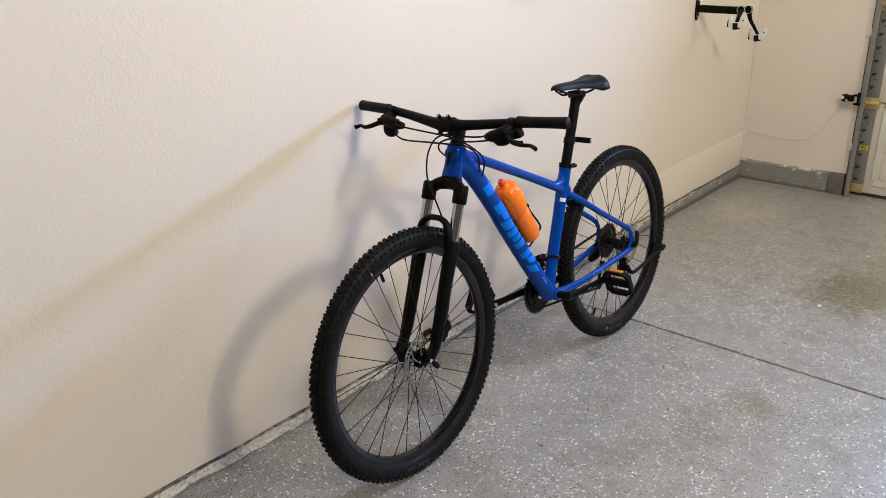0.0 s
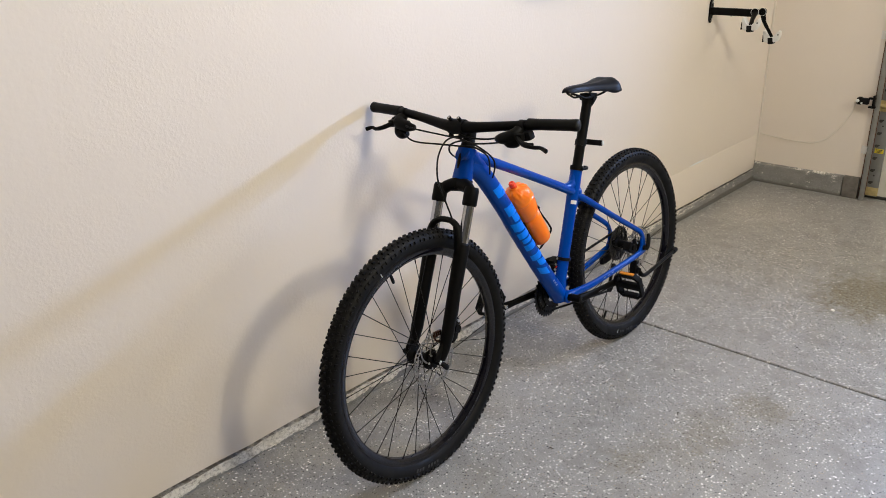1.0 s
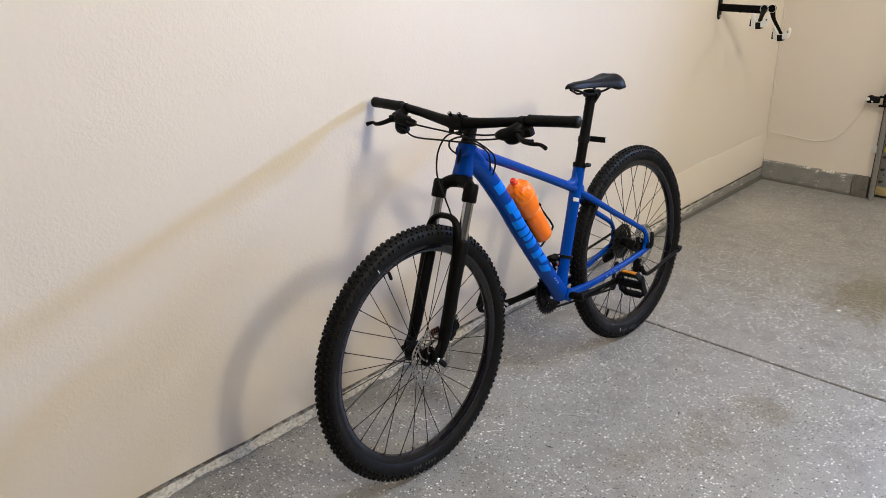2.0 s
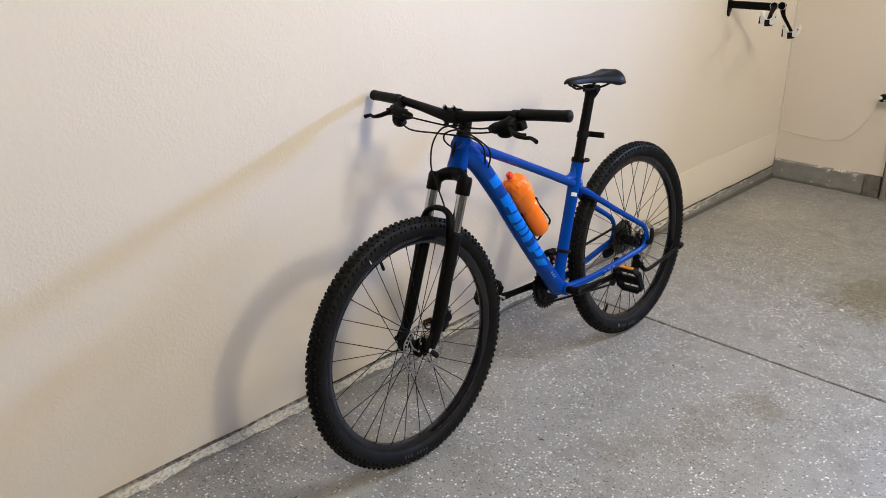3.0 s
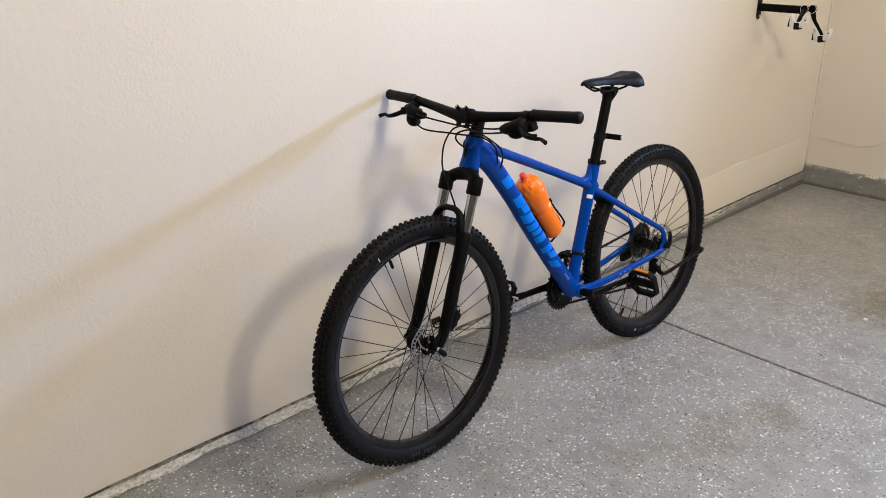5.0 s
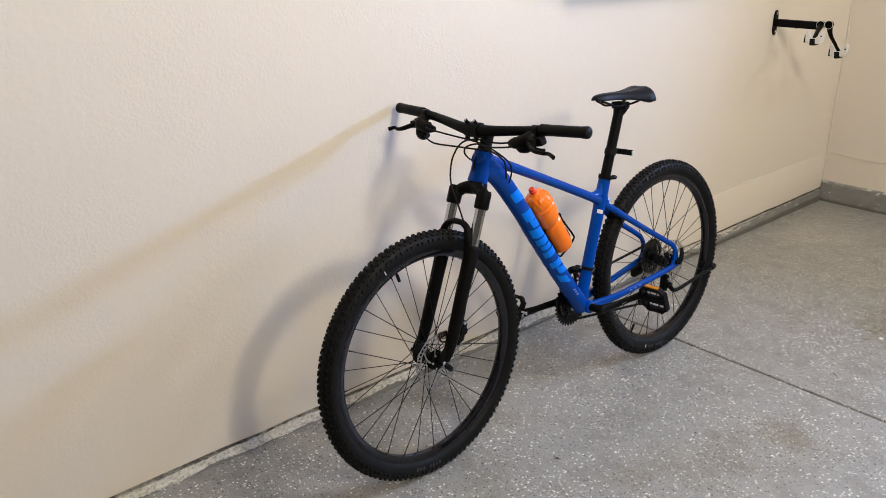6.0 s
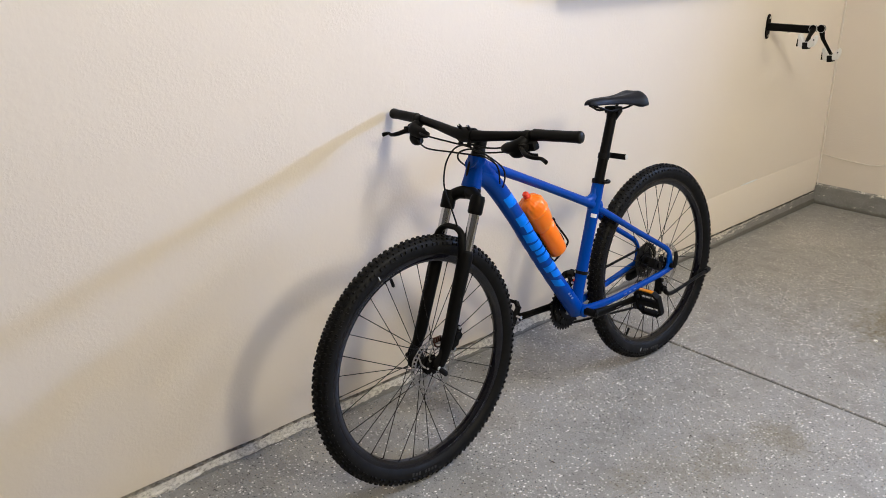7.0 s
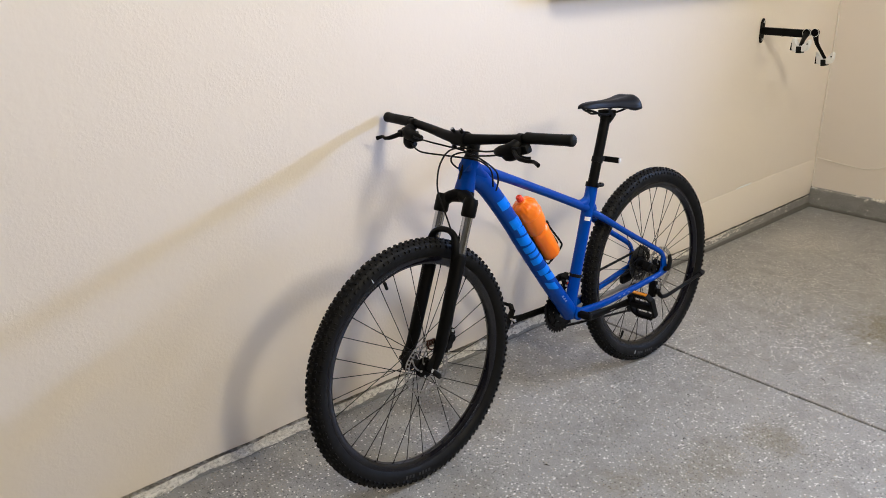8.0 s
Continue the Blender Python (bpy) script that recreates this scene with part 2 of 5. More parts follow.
PALEBLUE = speckled("pale_blue_print", (0.11, 0.18, 0.40), 0.4, amount=0.05, bump=0)
STICKER = speckled("pale_sticker", (0.70, 0.72, 0.75), 0.4, amount=0.05, bump=0)
BEAD = speckled("pale_bead_paint", (0.70, 0.64, 0.575), 0.5, amount=0.04, scale=30)
CABLE = speckled("cream_wire", (0.78, 0.73, 0.66), 0.5, amount=0.06, bump=0)
DEBRIS = speckled("dry_leaf_debris", (0.04, 0.032, 0.022), 0.8, amount=0.4, scale=200)
# emission that stands for daylight on the unseen door panes
GLOW = material("glowing_door_pane", (0.9, 0.9, 0.9), 0.5)
GLOW.node_tree.nodes["Principled BSDF"].inputs["Emission Color"].default_value = (1.0, 0.93, 0.82, 1)
GLOW.node_tree.nodes["Principled BSDF"].inputs["Emission Strength"].default_value = 3.0


# ================= mesh helpers =================
def finish(bm, name, mat, angle=0.6):
    bm.normal_update()
    for f in bm.faces:
        f.smooth = True
    for e in bm.edges:
        if len(e.link_faces) == 2 and e.calc_face_angle(0) > angle:
            e.smooth = False
    me = bpy.data.meshes.new(name)
    bm.to_mesh(me)
    bm.free()
    me.materials.append(mat)
    return me


def part(name, bm, mat, parent=None, label="", angle=0.6):
    """Links a bmesh as one mesh object under a thing or part."""
    ob = new(name, finish(bm, name, mat, angle))
    ob.cycles.shadow_terminator_geometry_offset = 0.2
    ob.cycles.shadow_terminator_offset = 0.1
    ob.parent = parent
    if label:
        tagged(ob, label)
    return ob


def shared(name, me, parent, m):
    ob = new(name, me)
    ob.parent = parent
    ob.matrix_basis = m
    return ob


def V(*a):
    return Vector(a)


def catmull(pts, n=8):
    """A smooth line through the points."""
    pts = [Vector(p) for p in pts]
    out = []
    for i in range(len(pts) - 1):
        p0, p1, p2, p3 = pts[max(i - 1, 0)], pts[i], pts[i + 1], pts[min(i + 2, len(pts) - 1)]
        for k in range(n):
            t = k / n
            out.append(0.5 * ((2 * p1) + (p2 - p0) * t + (2 * p0 - 5 * p1 + 4 * p2 - p3) * t * t + (3 * p1 - p0 - 3 * p2 + p3) * t ** 3))
    out.append(pts[-1])
    return out


def lerp_list(values, n):
    out = []
    for i in range(n):
        f = i / (n - 1) * (len(values) - 1)
        k = min(int(f), len(values) - 2)
        out.append(values[k] + (values[k + 1] - values[k]) * (f - k))
    return out


def tube(bm, pts, r, seg=14, cap=True, side=None, flat=1.0):
    """A swept tube. r: radius or a list of them. side: the direction along which it is flat times as wide."""
    pts = [Vector(p) for p in pts]
    rs = lerp_list(r, len(pts)) if isinstance(r, (list, tuple)) else [r] * len(pts)
    fl = lerp_list(flat, len(pts)) if isinstance(flat, (list, tuple)) else [flat] * len(pts)
    t0 = (pts[1] - pts[0]).normalized()
    a = Vector(side) if side else (Vector((0, 0, 1)) if abs(t0.z) < 0.9 else Vector((1, 0, 0)))
    rings = []
    for i, p in enumerate(pts):
        t = (pts[min(i + 1, len(pts) - 1)] - pts[max(i - 1, 0)]).normalized()
        a = (a - t * a.dot(t)).normalized()
        b = t.cross(a)
        rings.append([bm.verts.new(p + a * (rs[i] * fl[i] * math.cos(2 * math.pi * k / seg)) + b * (rs[i] * math.sin(2 * math.pi * k / seg))) for k in range(seg)])
    for u, v in zip(rings, rings[1:]):
        for k in range(seg):
            bm.faces.new((u[k], u[(k + 1) % seg], v[(k + 1) % seg], v[k]))
    if cap:
        bm.faces.new(rings[0][::-1])
        bm.faces.new(rings[-1])
    return rings


def lathe(bm, profile, m=Matrix(), seg=32, closed=False):
    """Revolves (radius, height) pairs round the z axis of m."""
    rings = []
    for r, h in profile:
        if r < 1e-6:
            rings.append([bm.verts.new(m @ Vector((0, 0, h)))])
        else:
            rings.append([bm.verts.new(m @ Vector((r * math.cos(2 * math.pi * k / seg), r * math.sin(2 * math.pi * k / seg), h))) for k in range(seg)])
    pairs = list(zip(rings, rings[1:])) + ([(rings[-1], rings[0])] if closed else [])
    for u, v in pairs:
        for k in range(seg):
            k2 = (k + 1) % seg
            if len(u) == 1 and len(v) == 1:
                continue
            if len(u) == 1:
                bm.faces.new((u[0], v[k], v[k2]))
            elif len(v) == 1:
                bm.faces.new((u[k2], v[0], u[k]))
            else:
                bm.faces.new((u[k], v[k], v[k2], u[k2]))
    bmesh.ops.recalc_face_normals(bm, faces=bm.faces[:])


def block(bm, size, m=Matrix(), bevel=0.0, seg=2):
    """A box of that size round the origin of m, with rounded edges."""
    made = bmesh.ops.create_cube(bm, size=1.0, matrix=m @ Matrix.Diagonal((*size, 1)))
    if bevel:
        edges = list({e for v in made["verts"] for e in v.link_edges})
        bmesh.ops.bevel(bm, geom=edges, offset=bevel, segments=seg, profile=0.6, affect="EDGES")


def plate(bm, outline, thick, m=Matrix()):
    """A flat plate: its outline in the xy plane of m, thick along z."""
    lo = [bm.verts.new(m @ Vector((x, y, -thick / 2))) for x, y in outline]
    hi = [bm.verts.new(m @ Vector((x, y, thick / 2))) for x, y in outline]
    bm.faces.new(lo[::-1]), bm.faces.new(hi)
    for i in range(len(lo)):
        j = (i + 1) % len(lo)
        bm.faces.new((lo[i], lo[j], hi[j], hi[i]))


def along(a, b):
    """A matrix at a whose z axis points to b."""
    d = (Vector(b) - Vector(a)).normalized()
    return Matrix.Translation(Vector(a)) @ d.to_track_quat("Z", "Y").to_matrix().to_4x4()


def B():
    return bmesh.new()


def structure(name, bm, mat, label, category):
    return tagged(part(name, bm, mat), label, category, kind="structure")


def root(name, m, label, category, group=""):
    e = new(name)
    e.empty_display_size = 0.1
    e.matrix_world = m
    return tagged(e, label, category, group)


# ================= the garage =================
WIDE, FRONT = 6.20, -4.2      # inner width, wall behind the camera
DOOR_X0, DOOR_X1, DOOR_H = 0.626, 5.60, 2.14


def foot_height(y):
    """Height of the footing's top along the side wall; the floor falls towards the door."""
    return 0.038 + 0.0098 * (y + 1.5)


def make_floor():
    bm = B()
    xs = (-0.15, WIDE + 0.15)
    line = [(FRONT - 0.15, 0.0), (0.1150, 0.0), (0.1175, -0.002), (0.1188, -0.014), (0.1282, -0.014), (0.1295, -0.002), (0.1320, 0.0), (BACK + 0.6, 0.0)]
    top = [[bm.verts.new((x, y, z)) for x in xs] for y, z in line]
    for a, b in zip(top, top[1:]):
        bm.faces.new((a[0], a[1], b[1], b[0]))
    low = [[bm.verts.new((x, y, -0.15)) for x in xs] for y in (line[0][0], line[-1][0])]
    bm.faces.new((low[0][1], low[0][0], low[1][0], low[1][1]))
    structure("floor", bm, FLOOR, "grey speckled epoxy garage floor with brown stains", "floor")


def make_walls():
    # side wall: board down to the footing, with a raised lower band far along
    bm = B()
    ys = [FRONT + i * (BACK - FRONT) / 60 for i in range(61)]
    rnd = random.Random(4)
    rows = []
    for y in ys:
        zf = foot_height(y) + rnd.uniform(-0.003, 0.003)
        rows.append([bm.verts.new(p) for p in ((-0.12, y, zf), (0.0, y, zf), (0.0, y, CEIL), (-0.12, y, CEIL))])
    for a, b in zip(rows, rows[1:]):
        for k in range(4):
            bm.faces.new((a[k], a[(k + 1) % 4], b[(k + 1) % 4], b[k]))
    bm.faces.new(rows[0][::-1]), bm.faces.new(rows[-1])
    bmesh.ops.recalc_face_normals(bm, faces=bm.faces[:])
    structure("wall_west", bm, WALL, "cream painted wall with orange-peel texture", "wall")

    bm = B()
    block(bm, (DOOR_X0 + 0.12, 0.14, CEIL - 0.121), pose((DOOR_X0 - 0.12) / 2, BACK + 0.07, (CEIL + 0.121) / 2))
    block(bm, (WIDE - DOOR_X1 + 0.12, 0.14, CEIL), pose((WIDE + DOOR_X1 + 0.12) / 2, BACK + 0.07, CEIL / 2))
    block(bm, (DOOR_X1 - DOOR_X0, 0.14, CEIL - DOOR_H), pose((DOOR_X0 + DOOR_X1) / 2, BACK + 0.07, (CEIL + DOOR_H) / 2))
    structure("wall_north", bm, WALL, "cream painted wall round the garage door opening", "wall")

    # unseen walls and ceiling close the room; their dark colour limits fill light
    bm = B()
    block(bm, (0.12, BACK - FRONT + 0.24, CEIL), pose(WIDE + 0.06, (BACK + FRONT) / 2, CEIL / 2))
    structure("wall_east", bm, BOARD, "unseen garage side wall, coloured dark to cut bounced light", "wall")
    bm = B()
    block(bm, (WIDE + 0.24, 0.12, CEIL), pose(WIDE / 2, FRONT - 0.06, CEIL / 2))
    structure("wall_south", bm, BOARD, "unseen garage end wall, coloured dark to cut bounced light", "wall")
    bm = B()
    block(bm, (WIDE + 0.24, BACK - FRONT + 0.4, 0.1), pose(WIDE / 2, (BACK + FRONT) / 2, CEIL + 0.05))
    structure("ceiling", bm, CEILING, "unseen garage ceiling, greyed to cut bounced light", "ceiling")


def make_footings():
    rnd = random.Random(8)
    bm = B()
    n = 640
    rows = []
    for i in range(n + 1):
        y = FRONT + (BACK - FRONT) * i / n
        zf = foot_height(y)
        wear = 1.0 if y < -0.3 else max(0.35, 1.0 - (y + 0.3) * 0.6)
        rough = lambda k, sc, am: am * wear * (noise.noise((y * sc, k * 3.7, 0.4)) + 0.5 * noise.noise((y * sc * 2.7, k * 1.9, 5.0)))
        out = 0.009 + rough(0, 3.1, 0.005)
        gap = 0.003 + wear * 0.013 * max(0.0, noise.noise((y * 7.0, 9.1, 0.0)) + 0.25)
        line = [(-0.1, -0.01), (0.016 + out * 0.4, -0.01), (0.014 + out * 0.5 + rough(1, 26, 0.004), 0.009 + rough(2, 31, 0.006)), (0.007 + out * 0.8 + rough(3, 38, 0.005), zf * 0.42 + rough(4, 29, 0.005)),
                (0.004 + out * 0.8 + rough(5, 41, 0.005), zf * 0.68 + rough(6, 33, 0.004)), (0.0055 + out * 0.55 + rough(7, 36, 0.004), zf - gap * 0.6), (0.0035 + rough(8, 22, 0.002), zf - gap * 0.6 - 0.010), (-0.1, zf - gap * 0.6 - 0.010)]
        rows.append([bm.verts.new((x, y, z)) for x, z in line])
    for a, b in zip(rows, rows[1:]):
        for k in range(8):
            bm.faces.new((a[k], a[(k + 1) % 8], b[(k + 1) % 8], b[k]))
    bmesh.ops.recalc_face_normals(bm, faces=bm.faces[:])
    structure("baseboard_west", bm, FOOTING, "worn grey painted concrete footing with chipped white edge", "footing")
    bm = B()
    rows = []
    x0, x1 = 0.006, 0.535
    for i in range(41):
        x = x0 + (x1 - x0) * i / 40
        j = 0.004 * noise.noise((x * 14, 4.0, 0.0)) + rnd.uniform(-0.003, 0.003)
        top = 0.117 + 0.010 * x
        rows.append([bm.verts.new(p) for p in ((x, BACK + 0.1, -0.01), (x, BACK - 0.024 + j * 0.4, -0.01), (x, BACK - 0.020 + j * 0.5, top * 0.5), (x, BACK - 0.017 - j * 0.5, top - 0.006 + j), (x, BACK + 0.002, top + 0.003), (x, BACK + 0.1, top + 0.003))])
    for a, b in zip(rows, rows[1:]):
        for k in range(6):
            bm.faces.new((a[k], a[(k + 1) % 6], b[(k + 1) % 6], b[k]))
    bm.faces.new(rows[0]), bm.faces.new(rows[-1])
    bmesh.ops.recalc_face_normals(bm, faces=bm.faces[:])
    structure("baseboard_north", bm, FOOTING_NORTH, "grey painted concrete footing with chipped paint", "footing")


def make_patch():
    """Thin skim of board along the wall's foot by the door, with a chipped scratch on its edge."""
    bm = B()
    rows = []
    for i in range(25):
        y = 0.70 + (BACK - 0.006 - 0.70) * i / 24
        z = 0.266 + 0.022 * min(1.0, (y - 0.7) / 1.2) + 0.002 * noise.noise((y * 6, 1.0, 0.0))
        d = 0.0020 * min(1.0, (y - 0.68) / 0.4)
        rows.append([bm.verts.new(p) for p in ((-0.002, y, foot_height(y) + 0.006), (d, y, foot_height(y) + 0.006), (d, y, z - 0.003), (d * 0.4, y, z), (-0.002, y, z + 0.001))])
    for a, b in zip(rows, rows[1:]):
        for k in range(5):
            bm.faces.new((a[k], a[(k + 1) % 5], b[(k + 1) % 5], b[k]))
    bm.faces.new(rows[0]), bm.faces.new(rows[-1])
    bmesh.ops.recalc_face_normals(bm, faces=bm.faces[:])
    structure("trim_patch", bm, WALL, "cream skimmed band along the foot of the wall", "wall patch")
    bm = B()
    tube(bm, catmull([(0.002, 1.44, 0.2835), (0.003, 1.50, 0.2855), (0.003, 1.56, 0.2865), (0.002, 1.61, 0.2885)], 4), [0.0010, 0.0040, 0.0046, 0.0010], 6)
    structure("trim_scratch", bm, STICKER, "pale scratch along the wall band's edge", "scratch")


make_floor()
make_walls()
make_patch()
make_footings()


# ================= the bicycle =================
# bicycle's own axes: x forward, y to the rider's left, z up in the frame's plane; the rear axle stands over the origin
R_AXLE = 0.368
WHEELBASE = 1.1426
HEAD = radians(69.5)
BIKE = Matrix(((0.0024, 0.9972, -0.0747, 0.4634), (-1.0, 0.0024, -0.0002, 0.0), (0.0, 0.0747, 0.9972, 0.0001), (0, 0, 0, 1)))


def P(u, v, w=0.0):
    """A point of the bicycle: u ahead of the rear axle, v above it, w to the rider's left."""
    return Vector((u, w, v + R_AXLE))


STEER_UP = Vector((-math.cos(HEAD), 0, math.sin(HEAD)))
STEER_FWD = Vector((math.sin(HEAD), 0, math.cos(HEAD)))


def S(up, fwd=0.0, w=0.0):
    """A point by the steering axis: up along it from the front axle's height, fwd ahead of it."""
    return P(1.0956, 0.0) + STEER_UP * up + STEER_FWD * fwd + Vector((0, w, 0))


def make_tyre(parent, seed):
    rnd = random.Random(seed)
    bm = B()
    rc, rt = 0.3385, 0.0262
    seg = 120
    prof = [(0.3135, -0.0125), (0.3160, -0.0158), (0.3190, -0.0185)]
    for k in range(15):
        a = radians(-122 + 244 * k / 14)
        prof.append((rc + rt * math.cos(a), rt * math.sin(a) * 1.0))
    prof += [(0.3190, 0.0185), (0.3160, 0.0158), (0.3135, 0.0125)]
    m = pose(0, 0, 0, -90, 0, 0)
    lathe(bm, prof, m, seg)
    tyre = part("tyre", bm, TYRE, parent, "black knobbly tyre", 0.9)
    # tread knobs: five rows
    n = 116
    verts, faces = [], []

    def knob(ang, roll, dl, dw, h, turn):
        base = Matrix.Rotation(-ang, 4, "Y") @ Matrix.Translation((rc, 0, 0)) @ Matrix.Rotation(roll, 4, "Z") @ Matrix.Translation((rt, 0, 0)) @ Matrix.Rotation(turn, 4, "X")
        k = len(verts)
        for x, sc in ((-0.002, 1.18), (h, 0.80)):
            for y, z in ((-1, -1), (1, -1), (1, 1), (-1, 1)):
                verts.append(base @ Vector((x, y * dw * sc / 2, z * dl * sc / 2)))
        faces.extend([(k + 4, k + 5, k + 6, k + 7)] + [(k + i, k + (i + 1) % 4, k + 4 + (i + 1) % 4, k + 4 + i) for i in range(4)])

    for i in range(n):
        a = 2 * math.pi * i / n
        half = math.pi / n
        j = rnd.uniform(-0.0006, 0.0006)
        odd = i % 2
        for s in (-1, 1):
            knob(a, s * radians(13 if odd else 16), 0.0084, 0.0064 if odd else 0.0076, 0.0042, s * 0.12)
            knob(a + half, s * radians(40), 0.0070, 0.0060, 0.0036 + j * 0.3, s * 0.3)
            knob(a + (half if odd else half * 0.6), s * radians(70), 0.0084 if odd else 0.0066, 0.0080, 0.0034, 0.0)
    me = bpy.data.meshes.new("tread")
    me.from_pydata([tuple(v) for v in verts], [], faces)
    me.update()
    me.materials.append(TYRE)
    tread = new("tread", me)
    tread.parent = tyre
    tagged(tread, "rows of square rubber tread knobs", kind="stuff")
    return tyre


def ring_text_bars(parent, name, r, w, a0, count, pitch, size, mat, rnd):
    """Short bars that follow a circle on the wheel's left side."""
    bm = B()
    for i in range(count):
        if i % 5 == 4:
            continue
        a = a0 + pitch * i
        m = Matrix.Rotation(-a, 4, "Y") @ Matrix.Translation((r, w, 0))
        block(bm, (size * rnd.uniform(0.8, 1.1), 0.0006, pitch * r * 0.6), m)
    return part(name, bm, mat, parent)


def make_wheel(name, axle, rear, seed):
    rnd = random.Random(seed)
    m = pose(0, 0, 0, -90, 0, 0)
    bm = B()
    ro, wd = 0.3165, 0.0145
    prof = [(ro, -wd), (ro, wd), (ro - 0.006, wd + 0.0006), (ro - 0.014, wd - 0.001), (ro - 0.022, wd * 0.55), (ro - 0.0245, 0.0), (ro - 0.022, -wd * 0.55), (ro - 0.014, -wd + 0.001), (ro - 0.006, -wd - 0.0006)]
    lathe(bm, prof, m, 120, True)
    wheel = part(name, bm, GLOSSBLACK, BICYCLE, "black alloy wheel rim")
    wheel.matrix_basis = Matrix.Translation(axle + (V(0.004, 0, 0) if rear else V(0, 0, 0))) @ Matrix.Rotation(radians(-1.0 if rear else 0.0), 4, "Z")
    make_tyre(wheel, seed)
    # pale dashes of worn lettering on the rim and a white mark on the tyre
    for a0 in ((radians(-136), radians(44)) if not rear else (radians(-60), radians(120))):
        ring_text_bars(wheel, "rim_decal", ro - 0.0105, wd + 0.0004, a0, 22, radians(1.6), 0.004, RUBBERPRINT, rnd)
    ring_text_bars(wheel, "tyre_print", 0.333, 0.0266, radians(-90), 8, radians(2.1), 0.010, RUBBERPRINT, rnd)
    bm = B()
    block(bm, (0.012, 0.0008, 0.0022), Matrix.Rotation(-radians(-71.8 if rear else 63.7), 4, "Y") @ Matrix.Translation((0.331, 0.0266, 0)))
    part("tyre_mark", bm, STICKER, wheel)
    # hub
    bm = B()
    if rear:
        prof = [(0, -0.062), (0.010, -0.062), (0.010, -0.040), (0.029, -0.036), (0.029, -0.032), (0.015, -0.028), (0.015, 0.028), (0.029, 0.031), (0.029, 0.035), (0.020, 0.037), (0.020, 0.046), (0.010, 0.048), (0.010, 0.066), (0, 0.066)]
    else:
        prof = [(0, -0.050), (0.009, -0.050), (0.010, -0.036), (0.029, -0.034), (0.029, -0.030), (0.013, -0.025), (0.013, 0.022), (0.029, 0.029), (0.029, 0.033), (0.021, 0.032), (0.021, 0.040), (0.009, 0.042), (0.009, 0.050), (0, 0.050)]
    lathe(bm, [(r, -h) for r, h in prof], m, 28)
    part("hub", bm, MATTBLACK, wheel, "black disc-brake hub")
    # spokes: 32, crossed three times
    kinds = []
    for side in (-1, 1):
        for lead in (-1, 1):
            bm = B()
            fl = 0.0265
            w0 = side * (0.031 if not rear else 0.033) + (-0.003 if lead > 0 else 0.001) * side
            a = lead * radians(67.5)
            p0 = Vector((fl * math.cos(a), w0, fl * math.sin(a)))
            p1 = Vector((ro - 0.020, side * 0.003, 0))
            tube(bm, [p0, p0.lerp(p1, 0.5), p1], 0.0012, 6)
            tube(bm, [p1.lerp(p0, 0.045), p1], 0.0019, 6)
            kinds.append((finish(bm, "spoke", SPOKE), side, lead))
    for me, side, lead in kinds:
        for k in range(8):
            a = 2 * math.pi * k / 8 + radians({(1, 1): 0.2, (-1, 1): 33.95, (1, -1): 22.7, (-1, -1): 11.45}[side, lead])
            shared("spoke", me, wheel, Matrix.Rotation(-a, 4, "Y"))
    # valve
    va = VALVE[1] if rear else VALVE[0]
    d = Vector((math.cos(va), 0, math.sin(va)))
    bm = B()
    tube(bm, [d * 0.293, d * 0.287, d * 0.286, d * 0.266, d * 0.263], [0.0032, 0.0032, 0.0046, 0.0046, 0.0034], 10)
    part("valve", bm, PLASTIC, wheel, "black capped tyre valve")
    make_disc(wheel, 0.0445 if not rear else 0.0525, rear)
    return wheel


